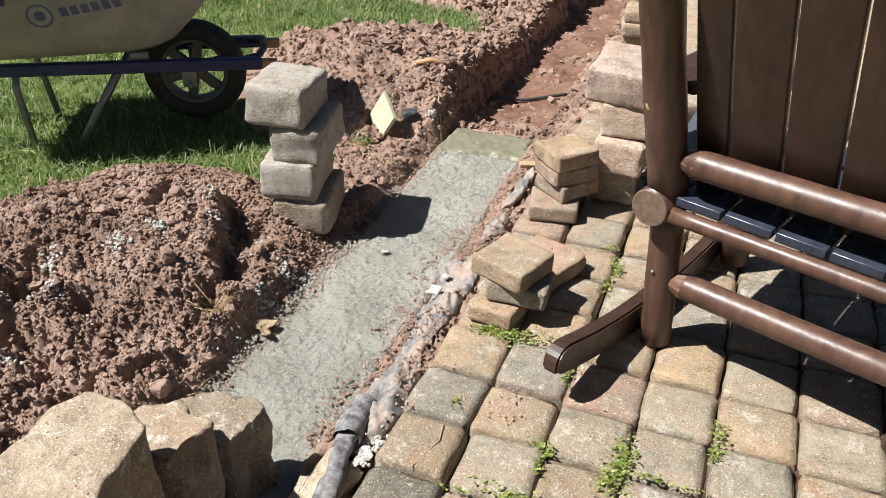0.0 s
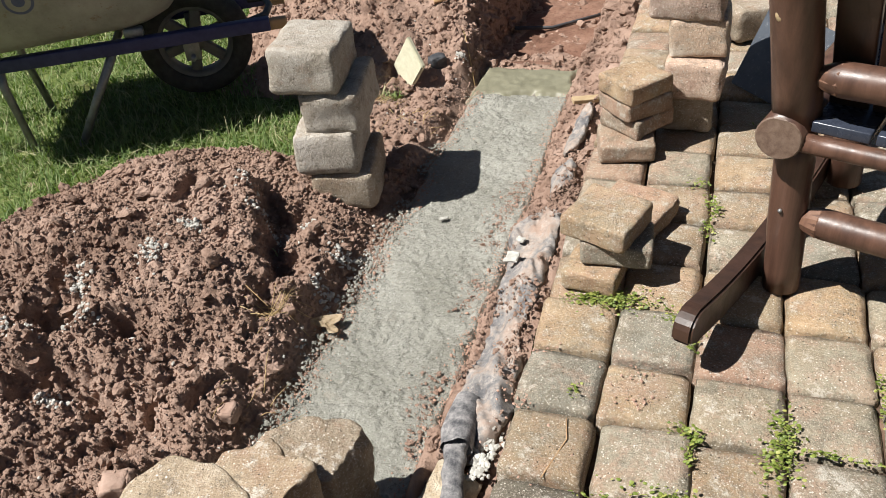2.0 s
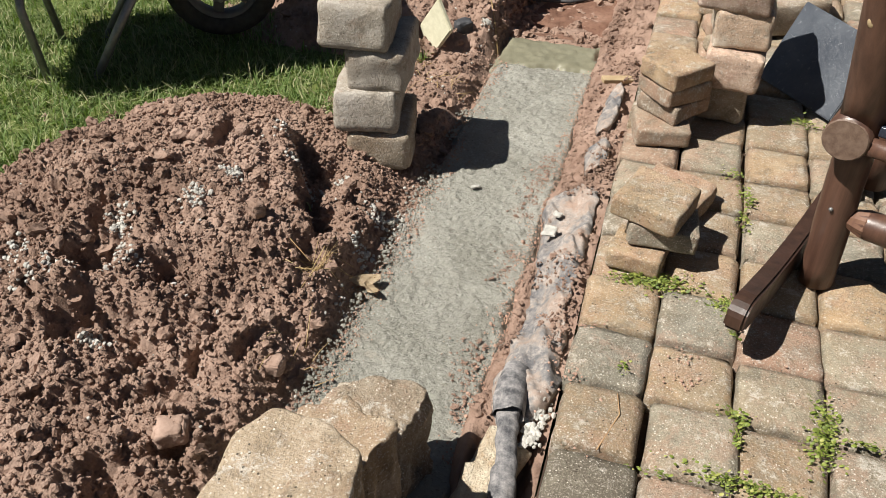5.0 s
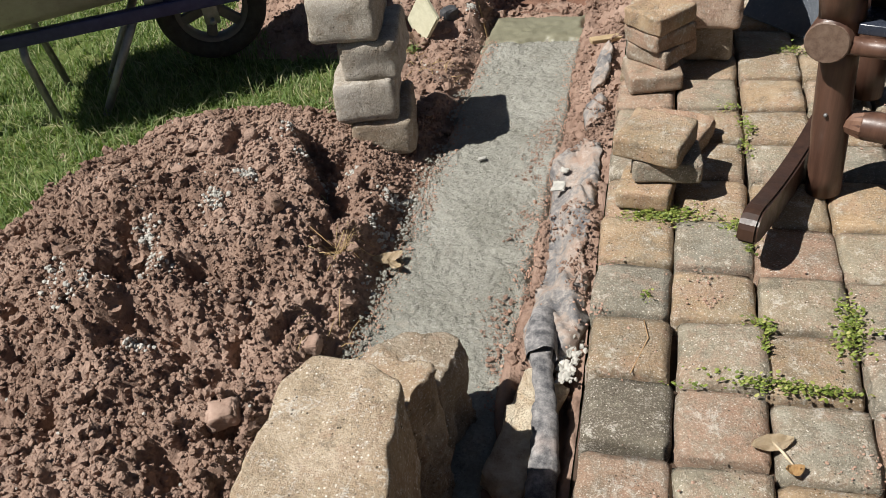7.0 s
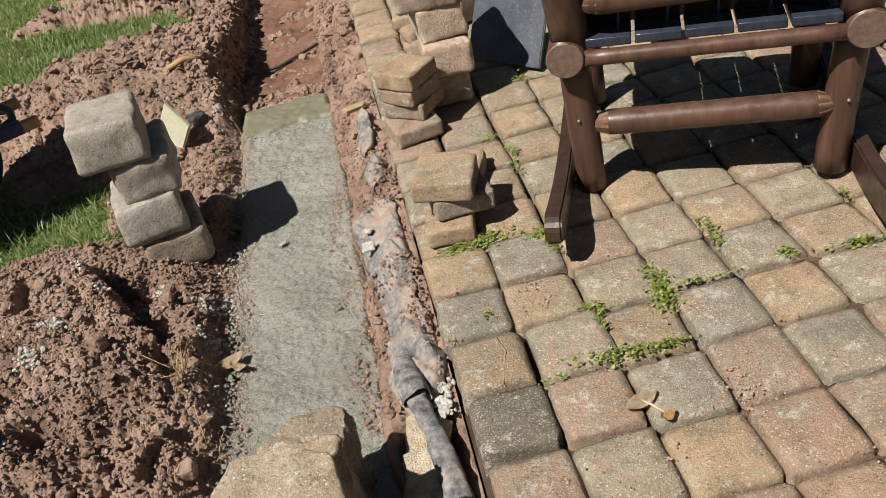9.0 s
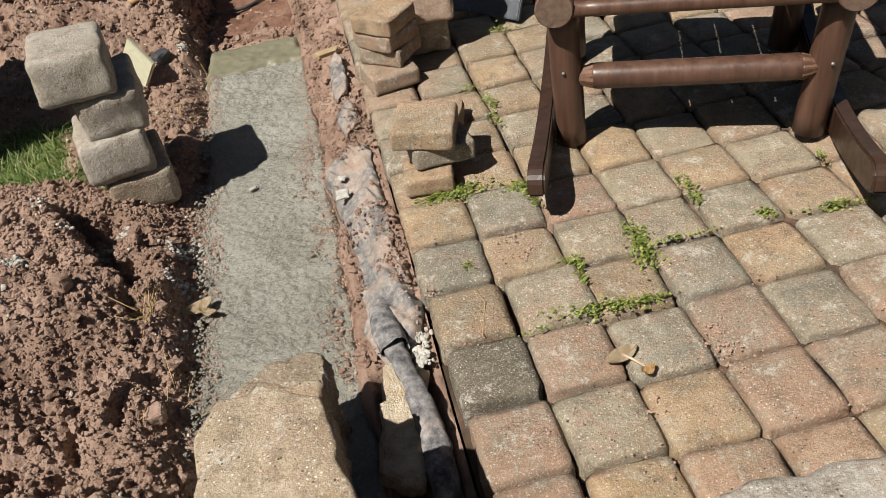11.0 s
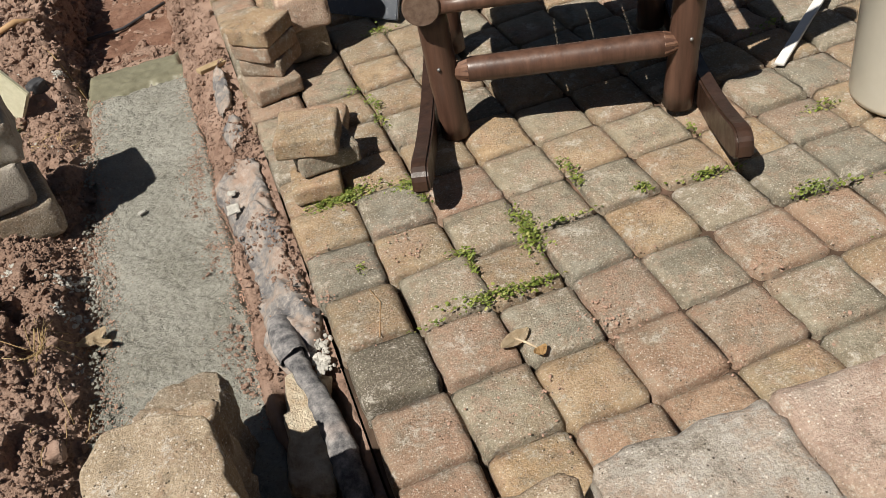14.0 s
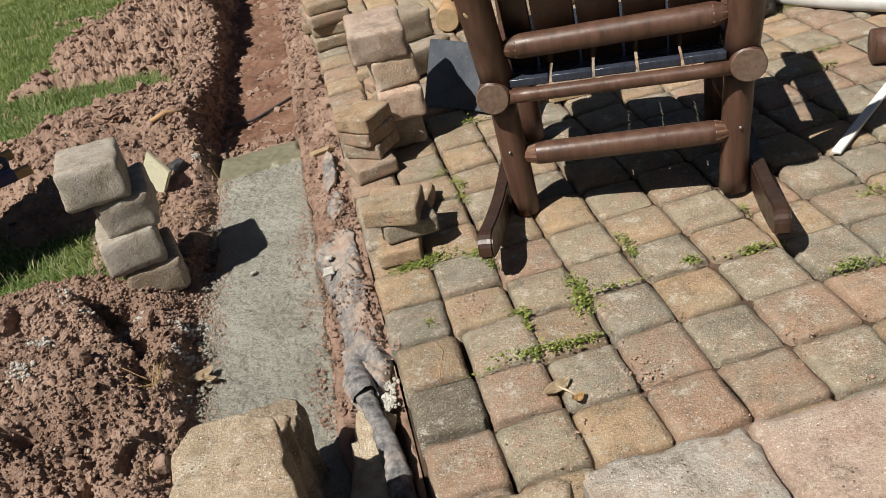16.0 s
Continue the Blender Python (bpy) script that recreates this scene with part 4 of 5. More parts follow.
    # whittled cone ends of the round rails, paler than the bark side
    for name, (ax, ay, az), (bx, by, bz), r in (("back_rail", (0.035, 0.004, 0.506), (w - 0.035, 0.004, 0.52), 0.031), ("stretcher", (0.04, 0.048, 0.187), (w - 0.03, 0.042, 0.197), 0.031)):
        for p, q in (((ax, ay, az), (bx, by, bz)), ((bx, by, bz), (ax, ay, az))):
            p, q = Vector(p), Vector(q)
            d = (q - p).normalized()
            cone = tube_bm([p, p + d * 0.02, p + d * 0.042, p + d * 0.0445], [r * 0.47, r * 0.78, r * 1.005, r * 0.97], 9)
            part("tenon", cone, M_TENON, rails[name], "paler whittled cone end", False)
    n, pitch = 5, (w - 0.085) / 5
    for k in range(n):
        x = 0.0425 + pitch * (k + 0.5)
        slat = part("seat_slat", box_bm(pitch - 0.008, 0.5, 0.021, 0.003, 2, (x, 0.245, 0.4135 + 0.004 * x / w)), M_SLAT, ch)
        for q in (-0.022, 0.022):
            sc = bmesh.new()
            bmesh.ops.create_circle(sc, cap_ends=True, segments=8, radius=0.004)
            bmesh.ops.translate(sc, vec=(x + q, 0.024, 0.4247 + 0.004 * x / w), verts=sc.verts)
            part("screw", sc, M_DARK, slat, "", False)
    edges = [0.044, 0.118, 0.226, 0.334, 0.442, w - 0.05]
    for k in range(5):
        x = (edges[k] + edges[k + 1]) / 2
        board = box_bm(edges[k + 1] - edges[k] - 0.006, 0.02, 0.66, 0.004, 2)
        tilt = Matrix.Translation((x, 0.09, 0.422)) @ Euler((radians(20), 0, 0)).to_matrix().to_4x4() @ Matrix.Translation((0, 0.0, 0.335))
        bmesh.ops.transform(board, matrix=tilt, verts=board.verts)
        part("back_board", board, M_BOARD, ch)
    return ch


def rocker_bm(x):
    """A curved runner: flat-sided, rising to both rounded ends."""
    bm = bmesh.new()
    rings = []
    fs = np.concatenate([[-0.3, -0.298, -0.293, -0.285, -0.273, -0.258], np.linspace(-0.24, 0.76, 21), [0.778, 0.793, 0.805, 0.813, 0.818, 0.82]])
    for f in fs:
        mid = (f - 0.22) / 0.52
        zb = 0.004 + 0.098 * max(abs(mid) - 0.12, 0) ** 1.9
        hh = 0.078
        e = min(f + 0.3, 0.82 - f)
        top = zb + hh * (1 if e > 0.06 else 0.3 + 0.7 * math.sqrt(max(1 - (1 - e / 0.06) ** 2, 0)))
        bot = zb + (0 if e > 0.02 else 0.008)
        rings.append([bm.verts.new((x + sx, f, z)) for sx, z in ((-0.019, bot), (0.019, bot), (0.019, top), (-0.019, top))])
    for a, b in zip(rings, rings[1:]):
        for i in range(4):
            bm.faces.new((a[i], b[i], b[(i + 1) % 4], a[(i + 1) % 4]))
    bm.faces.new(rings[0])
    bm.faces.new(rings[-1][::-1])
    bmesh.ops.recalc_face_normals(bm, faces=bm.faces)
    sharp = [e for e in bm.edges if e.calc_face_angle(0) > 1.2]
    bmesh.ops.bevel(bm, geom=sharp, offset=0.005, segments=2, affect="EDGES")
    return bm


build_chair()

# ---- wheelbarrow on the lawn ----


def build_wheelbarrow():
    d, n = Vector((0.876, 0.482, 0)).normalized(), Vector((-0.482, 0.876, 0)).normalized()
    m = Matrix(((d.x, n.x, 0, -1.373), (d.y, n.y, 0, 1.54), (0, 0, 1, 0), (0, 0, 0, 1)))
    wb = thing("wheelbarrow", m, "muddy beige wheelbarrow with blue frame on the lawn", "wheelbarrow")
    hub, far = 0.135, 0.05
    wheel = new("wheel")
    wheel.parent = wb
    wheel.location = (0, far, 0)
    prof = [(0.124, -0.035), (0.134, -0.042), (0.16, -0.046), (0.182, -0.034), (0.19, -0.012), (0.19, 0.012), (0.182, 0.034), (0.16, 0.046), (0.134, 0.042), (0.124, 0.035)]
    part("tyre", lathe(prof, 40, hub, True), M_TYRE, wheel)
    rim = lathe([(0.132, -0.03), (0.118, -0.034), (0.108, -0.02), (0.108, 0.02), (0.118, 0.034), (0.132, 0.03)], 40, hub, False)
    for k in range(6):
        sp = box_bm(0.036, 0.03, 0.1, 0.006, 2, (0, 0, 0.066))
        bmesh.ops.transform(sp, matrix=Matrix.Translation((0, 0, hub)) @ Euler((0, radians(60 * k + 12), 0)).to_matrix().to_4x4(), verts=sp.verts)
        join_bm(rim, sp)
    join_bm(rim, tube_bm([(0, -0.045, hub), (0, 0.045, hub)], [0.03, 0.03], 16))
    part("rim", rim, M_RIM, wheel)
    part("axle", tube_bm([(0, -0.13, hub), (0, 0.13, hub)], [0.009, 0.009], 10), M_STEEL, wb)
    for s in (-1, 1):
        bar = part("frame_bar", box_bm(1.35, 0.034, 0.042, 0.005, 2, (-0.41, s * 0.125, 0.212)), M_BLUE, wb)
        tip = box_bm(0.07, 0.03, 0.036, 0.008, 2, (0.285, s * 0.118, 0.206))
        part("bar_end", tip, M_RUST, bar, "worn bare bar end")
        part("axle_bracket", box_bm(0.05, 0.008, 0.09, 0.003, 1, (0.0, s * 0.103, 0.166)), M_STEEL, wb)
        part("leg", tube_bm([(-0.585, s * 0.125, 0.2), (-0.59, s * 0.14, 0.15), (-0.566, s * 0.16, -0.098)], [0.013, 0.013, 0.012], 10), M_STEEL, wb)
        part("leg_brace", tube_bm([(-0.24, s * 0.125, 0.195), (-0.33, s * 0.14, 0.06), (-0.43, s * 0.158, -0.098)], [0.014, 0.014, 0.013], 10), M_STEEL, wb)
        part("tray_riser", box_bm(0.06, 0.03, 0.03, 0.004, 1, (-0.16, s * 0.11, 0.247)), M_STEEL, wb)
    part("nose_guard", tube_bm([(0.2, -0.11, 0.222), (0.255, -0.085, 0.228), (0.27, 0, 0.228), (0.255, 0.085, 0.228), (0.2, 0.11, 0.222)], [0.012] * 5, 8), M_DARK, wb)
    tray = part("tray", tray_bm(), M_TRAY, wb)
    # printed marks on the tray's side: a ring with a disc in it, and a row of bars
    ring = bmesh.new()
    for r0, r1, arc in ((0.034, 0.042, 1.0), (0.0, 0.018, 1.0)):
        a = [ring.verts.new((r0 * math.cos(t), 0, r0 * math.sin(t))) for t in np.linspace(0, 2 * math.pi, 28)[:-1]] if r0 else []
        b = [ring.verts.new((r1 * math.cos(t), 0, r1 * math.sin(t))) for t in np.linspace(0, 2 * math.pi, 28)[:-1]]
        if a:
            for i in range(27):
                ring.faces.new((a[i], a[(i + 1) % 27], b[(i + 1) % 27], b[i]))
        else:
            ring.faces.new(b)
    slope = Matrix.Translation((-0.405, -0.2875, 0.445)) @ Euler((radians(14), radians(-9), 0)).to_matrix().to_4x4()
    bmesh.ops.transform(ring, matrix=slope, verts=ring.verts)
    part("print_ring", ring, M_MARK, tray, "faded blue round mark", False)
    for k in range(6):
        bar = bmesh.new()
        q = [bar.verts.new((0.065 + 0.034 * k + sx, 0, sz)) for sx, sz in ((0, -0.016), (0.025, -0.016), (0.025, 0.016), (0, 0.016))]
        bar.faces.new(q)
        bmesh.ops.transform(bar, matrix=slope, verts=bar.verts)
        part("print_bar", bar, M_MARK, tray, "", False)
    part("strap", box_bm(0.11, 0.012, 0.1, 0.004, 1, (-0.535, -0.345, 0.545)), M_BLUE, tray, "blue corner guard on the rim")
    return wb


def lathe(prof, segs, hub, closed):
    bm = bmesh.new()
    rings = []
    for k in range(segs):
        a = 2 * math.pi * k / segs
        rings.append([bm.verts.new((r * math.cos(a), y, hub + r * math.sin(a))) for r, y in prof])
    n = len(prof)
    for k in range(segs):
        a, b = rings[k], rings[(k + 1) % segs]
        for i in range(n if closed else n - 1):
            bm.faces.new((a[i], a[(i + 1) % n], b[(i + 1) % n], b[i]))
    bmesh.ops.recalc_face_normals(bm, faces=bm.faces)
    return bm


TRAY = [  # height, back end, front end, half width, corner radius
    (0.262, -0.72, -0.1, 0.17, 0.07), (0.29, -0.76, -0.04, 0.2, 0.08), (0.37, -0.83, 0.04, 0.245, 0.09), (0.47, -0.9, 0.125, 0.285, 0.1), (0.575, -0.96, 0.2, 0.312, 0.11), (0.59, -0.975, 0.215, 0.322, 0.115), (0.582, -0.98, 0.222, 0.328, 0.115)]


def tray_ring(bm, z, x0, x1, hw, r, inset=0.0):
    out = []
    x0, x1, hw = x0 + inset, x1 - inset, hw - inset
    for cx, cy, a0 in ((x1 - r, hw - r, 0), (x0 + r, hw - r, 90), (x0 + r, -hw + r, 180), (x1 - r, -hw + r, 270)):
        for k in range(6):
            a = radians(a0 + 18 * k)
            px = cx + r * math.cos(a)
            nose = 1 - 0.55 * max(0.0, ((px - x0) / (x1 - x0) - 0.66) / 0.34)
            out.append(bm.verts.new((px, (cy + r * math.sin(a)) * nose, z + 0.05 * max(0, (cx - x0) / (x1 - x0) - 0.6) * (z > 0.5))))
    return out


def tray_bm():
    bm = bmesh.new()
    outer = [tray_ring(bm, *row) for row in TRAY]
    inner = [tray_ring(bm, z + 0.003, x0, x1, hw, r, 0.004) for z, x0, x1, hw, r in TRAY[:-2]]
    n = len(outer[0])
    for rows in (outer, inner):
        for a, b in zip(rows, rows[1:]):
            for i in range(n):
                bm.faces.new((a[i], a[(i + 1) % n], b[(i + 1) % n], b[i]))
    for i in range(n):
        bm.faces.new((inner[-1][i], inner[-1][(i + 1) % n], outer[-2][(i + 1) % n], outer[-2][i]))
    bm.faces.new(outer[0][::-1])
    bm.faces.new(inner[0])
    bmesh.ops.recalc_face_normals(bm, faces=bm.faces)
    return bm


build_wheelbarrow()

# ---- torn fabric, membrane and pale stone beside the footing ----


def strip_mesh(name, x_mid, half, y0, y1, lift, seed, nx=36, step_y=0.005):
    """A crumpled strip of cloth that follows the soil, with a ragged outline."""
    ys = np.arange(y0, y1, step_y)
    V = []
    for y in ys:
        e = min((y - y0) / 0.05, (y1 - y) / 0.05, 1.0)
        yy = np.array([y])
        cut = 0.012 * noise2(np.array([0.3]), yy, 16, seed)[0] + 0.007 * noise2(np.array([0.3]), yy, 45, seed + 1)[0]
        c = x_mid(y) + 0.01 * noise2(np.array([0.7]), yy, 6, seed + 2)[0]
        h = half(y) * (0.35 + 0.65 * e) + cut
        V.append(np.stack([np.linspace(c - h, c + h, nx), np.full(nx, y)], 1))
    V = np.array(V)
    X, Y = V[..., 0], V[..., 1]
    base = soil_height(X, Y)
    k = np.ones(9) / 9
    base = np.apply_along_axis(lambda r: np.convolve(np.pad(r, 4, "edge"), k, "valid"), 0, base)
    t = np.linspace(-1, 1, nx)[None]
    fold = 0.008 * np.abs(noise2(X + 0.4 * Y, Y * 0.45, 26, seed + 3)) + 0.016 * np.abs(noise2(X + 0.35 * Y, Y * 0.22, 42, seed + 4)) + 0.009 * np.abs(noise2(X + 0.3 * Y, Y * 0.3, 85, seed + 5)) + 0.004 * noise2(X, Y, 120, seed + 6)
    Z = base + lift + fold - 0.012 * np.abs(t) ** 6
    n, m = len(ys), nx
    idx = np.arange(n * m).reshape(n, m)
    f = np.stack([idx[:-1, :-1], idx[:-1, 1:], idx[1:, 1:], idx[1:, :-1]], -1).reshape(-1, 4)
    me = array_mesh(name, np.stack([X, Y, Z], -1).reshape(-1, 3), f)
    ob = link(name, me, M_FABRIC)
    so = ob.modifiers.new("thick", "SOLIDIFY")
    so.thickness = 0.002
    return ob


tagged(strip_mesh("landscape_fabric", lambda y: -0.068 + 0.012 * math.sin(y * 5), lambda y: 0.058 + 0.008 * math.sin(y * 9), 0.2, 1.02, 0.013, 51),
       "crumpled soil-stained grey landscape fabric along the footing", "fabric")
tagged(strip_mesh("fabric_scrap", lambda y: -0.05, lambda y: 0.028, 1.06, 1.24, 0.02, 61, 16), "torn dark fabric scrap half buried in soil", "fabric")
tagged(strip_mesh("fabric_scrap", lambda y: -0.058 + 0.03 * (y - 1.3), lambda y: 0.022, 1.27, 1.56, 0.02, 67, 14), "torn dark fabric scrap half buried in soil", "fabric")


def membrane_roll():
    pts = [(-0.074, 0.245, -0.028), (-0.07, 0.2, -0.03), (-0.058, 0.14, -0.036), (-0.046, 0.07, -0.046), (-0.037, 0.0, -0.06), (-0.036, -0.08, -0.085), (-0.04, -0.17, -0.12), (-0.045, -0.28, -0.16)]
    fine = []
    for a, b in zip(pts, pts[1:]):
        for k in range(6):
            fine.append(tuple(Vector(a).lerp(Vector(b), k / 6)))
    fine.append(pts[-1])
    bm = tube_bm(fine, [0.0235 - 0.004 * math.sin(i * 0.16) for i in range(len(fine))], 18, 0.72)
    for v in bm.verts:
        v.co += Vector((noise.noise(v.co * 40), noise.noise(v.co * 40 + Vector((9, 0, 0))), noise.noise(v.co * 28 + Vector((0, 9, 0))))) * 0.006
    roll = part("membrane_roll", bm, M_ROLL, None)
    tagged(roll, "weathered dark grey rolled membrane beside the patio edge", "membrane")
    cuff = tube_bm([(-0.083, 0.33, -0.03), (-0.08, 0.28, -0.026), (-0.074, 0.235, -0.024), (-0.069, 0.205, -0.026)], [0.022, 0.028, 0.031, 0.03], 18, 0.7, False)
    for v in cuff.verts:
        v.co += Vector((noise.noise(v.co * 45), noise.noise(v.co * 30), noise.noise(v.co * 25))) * 0.008
    part("cuff", cuff, M_ROLL, roll, "looser outer sleeve")


membrane_roll()
stone("pale_stone", (0.085, 0.24, 0.085), pose(-0.1, 0.06, -0.15, 3, 10, -13), M_CREAM, 201, "pale yellow crumbling stone beside the membrane roll", "stone", "", 0.018, 4.0)

# ---- loose stones, crumbs and chips ----
for k, (x, y, s, mt, lab) in enumerate([
        (-0.559, 0.215, (0.045, 0.042, 0.035), M_CLAYSTONE, "clay-covered round stone on the soil heap"), (-0.631, -0.034, (0.06, 0.056, 0.045), M_CLAYSTONE, "clay-covered round stone on the soil heap"),
        (-0.72, 0.5, (0.03, 0.04, 0.04), M_SOIL, "large clay clod on the soil heap"), (-0.64, 0.83, (0.035, 0.03, 0.025), M_SOIL, "large clay clod on the soil heap"),
        (-0.9, 0.78, (0.035, 0.03, 0.03), M_SOIL, "large clay clod on the soil heap"), (-0.625, 1.85, (0.05, 0.06, 0.05), M_DARK, "dark stone beside the foam board")]):
    z = float(soil_height(np.array([x]), np.array([y]))[0])
    stone("loose_rock", s, pose(x, y, z - 0.006, 0, 0, 25 * k), mt, 210 + k, lab, "rock", "rocks on the heap", min(s) * 0.3, 3.2)
for k, (x, y, z, s) in enumerate([(-0.11, 0.817, -0.056, (0.034, 0.04, 0.007)), (-0.07, 0.70, -0.05, (0.032, 0.016, 0.007)), (-0.045, 0.665, -0.052, (0.02, 0.018, 0.009)), (-0.03, 0.56, -0.05, (0.018, 0.016, 0.01)), (-0.104, 0.885, -0.052, (0.022, 0.016, 0.007)), (-0.351, 1.018, -0.108, (0.022, 0.01, 0.005))]):
    stone("mortar_chip", s, pose(x, y, z, 0, 0, 40 * k), M_CHIP, 220 + k, "white mortar chip lying beside the footing", "mortar chip", "mortar chips", s[2] * 0.45, 4.0)

CHIP_SPOTS = [(-0.815, 0.846), (-0.844, 0.618), (-0.987, 0.379), (-0.527, 0.799), (-0.545, 0.76), (-1.073, 0.177), (-0.862, 0.48), (-0.74, 0.78), (-0.66, 0.86), (-0.95, 0.3), (-1.15, 0.25), (-0.52, 0.62), (-1.02, 0.22), (-0.9, 0.12), (-0.5, 0.47), (-0.485, 0.85), (-0.55, 1.9), (-0.5, 2.08), (-0.42, 2.12)]
pts, sz = [], []
for x, y in CHIP_SPOTS:
    n = RNG.integers(45, 110)
    s = RNG.uniform(0.010, 0.024)
    px, py = x + RNG.normal(0, s, n), y + RNG.normal(0, s * 0.8, n)
    pts.append(np.stack([px, py, soil_height(px, py) + 0.006], 1))
    sz.append(0.0018 + 0.0055 * RNG.random(n) ** 2)
px, py = RNG.uniform(-1.3, -0.48, 420), RNG.uniform(-0.4, 2.4, 420)
pts.append(np.stack([px, py, soil_height(px, py) + 0.005], 1))
sz.append(0.0015 + 0.004 * RNG.random(420) ** 2)
px, py = RNG.normal(-0.022, 0.011, 170), RNG.uniform(0.16, 0.33, 170)
pts.append(np.stack([px, py, np.maximum(soil_height(px, py), -0.055) + 0.006], 1))
sz.append(RNG.uniform(0.003, 0.008, 170))
tagged(link("mortar_crumbs", scatter("mortar_crumbs", np.concatenate(pts), np.concatenate(sz), 1, 5, 0.8, 0.4), M_CHIP), "pale grey mortar crumbs scattered over the soil", "mortar crumbs", kind="stuff")

fx, fy = RNG.uniform(-0.15, -0.005, 4200), RNG.uniform(0.2, 1.7, 4200)
on = noise2(fx, fy, 9, 81) + 0.6 * noise2(fx, fy, 25, 82) + 5.0 * (fx + 0.04) > 0.1
fx, fy = fx[on], fy[on]
tagged(link("strip_crumbs", scatter("strip_crumbs", np.stack([fx, fy, soil_height(fx, fy) + 0.026], 1), 0.0012 + 0.0042 * RNG.random(len(fx)) ** 3, 1, 6, 0.8, 0.6), M_SOIL), "soil crumbs spilled over the fabric strip", "soil", kind="stuff")
lx, ly = -0.17 - np.abs(RNG.normal(0, 0.03, 2600)), RNG.uniform(0.15, 1.75, 2600)
on = noise2(lx, ly, 7, 83) > 0.0
tagged(link("spilled_soil", scatter("spilled_soil", np.stack([lx, ly, np.full(2600, FOOT_Z + 0.002)], 1)[on], (0.0009 + 0.0038 * RNG.random(2600) ** 4)[on], 1, 6, 0.7, 0.6), M_SOIL), "red soil spilled onto the footing's edge", "soil", kind="stuff")
gx, gy = -0.482 + RNG.normal(0, 0.014, 1500), RNG.uniform(0.1, 1.75, 1500)
on = noise2(gx, gy, 6, 84) > -0.1
tagged(link("concrete_crumbs", scatter("concrete_crumbs", np.stack([gx, gy, np.maximum(soil_height(gx, gy), FOOT_Z) + 0.002], 1)[on], (0.0015 + 0.0042 * RNG.random(1500) ** 3)[on], 1, 6, 0.8, 0.5), M_FOOT), "grey concrete lumps along the footing's edge", "concrete crumbs", kind="stuff")

# crumbs along both footing edges and soil dropped on the pavers
px = np.concatenate([-0.484 + np.abs(RNG.normal(0, 0.028, 1500)), -0.138 - np.abs(RNG.normal(0, 0.024, 1500))])
py = RNG.uniform(0.12, 1.8, 3000)
tagged(link("edge_crumbs", scatter("edge_crumbs", np.stack([px, py, np.full(3000, FOOT_Z + 0.002)], 1), RNG.uniform(0.0008, 0.0024, 3000) + 0.0025 * (RNG.random(3000) > 0.97), 1, 5, 0.8, 0.5), M_CLAY_CRUMB), "soil crumbs along the footing's edges", "soil", kind="stuff")
pts = []
for x, y, s, n in [(0.52, 0.02, 0.035, 190), (0.5, -0.03, 0.04, 120), (0.08, 0.2, 0.04, 110), (0.235, 0.43, 0.02, 60), (0.24, 0.36, 0.02, 80), (0.64, -0.1, 0.04, 60), (0.66, 0.12, 0.025, 40), (0.33, -0.12, 0.03, 80), (0.24, -0.12, 0.03, 70),
                   (0.02, 0.32, 0.02, 90), (0.03, 0.46, 0.02, 60), (0.83, -0.03, 0.03, 40), (1.8, 1.4, 0.06, 200), (0.3, -0.2, 0.03, 50), (0.65, -0.21, 0.035, 40)]:
    pts.append(np.stack([x + RNG.normal(0, s, n), y + RNG.normal(0, s * 0.7, n), np.full(n, 0.0035)], 1))
pts.append(np.stack([RNG.uniform(0, 1.6, 700), RNG.uniform(-0.3, 1.4, 700), np.full(700, 0.001)], 1))
pts = np.concatenate(pts)
tagged(link("paver_crumbs", scatter("paver_crumbs", pts, 0.0006 + 0.0032 * RNG.random(len(pts)) ** 5, 1, 5, 0.6, 0.5), M_CLAY_CRUMB), "soil crumbs dropped on the pavers", "soil", kind="stuff")


def blades(name, root, height, width, bend, rng):
    """Thin tapering blades as one mesh."""
    n = len(root)
    a = rng.uniform(0, 2 * np.pi, n)
    d = np.stack([np.cos(a), np.sin(a), np.zeros(n)], 1)
    s = np.stack([-np.sin(a), np.cos(a), np.zeros(n)], 1)
    up = np.array([0, 0, 1.0])
    out = []
    for t, w in ((0, 1.0), (0.5, 0.8)):
        c = root + d * (bend * height * t * t)[:, None] + up * (height * t * (1 - 0.35 * bend * t))[:, None]
        out += [c - s * (width * w / 2)[:, None], c + s * (width * w / 2)[:, None]]
    out.append(root + d * (bend * height)[:, None] + up * (height * (1 - 0.35 * bend))[:, None])
    V = np.stack(out, 1).reshape(-1, 3)
    b = (np.arange(n) * 5)[:, None]
    F = np.concatenate([b + np.array([[0, 1, 3]]), b + np.array([[0, 3, 2]]), b + np.array([[2, 3, 4]])])
    return array_mesh(name, V, F, False)


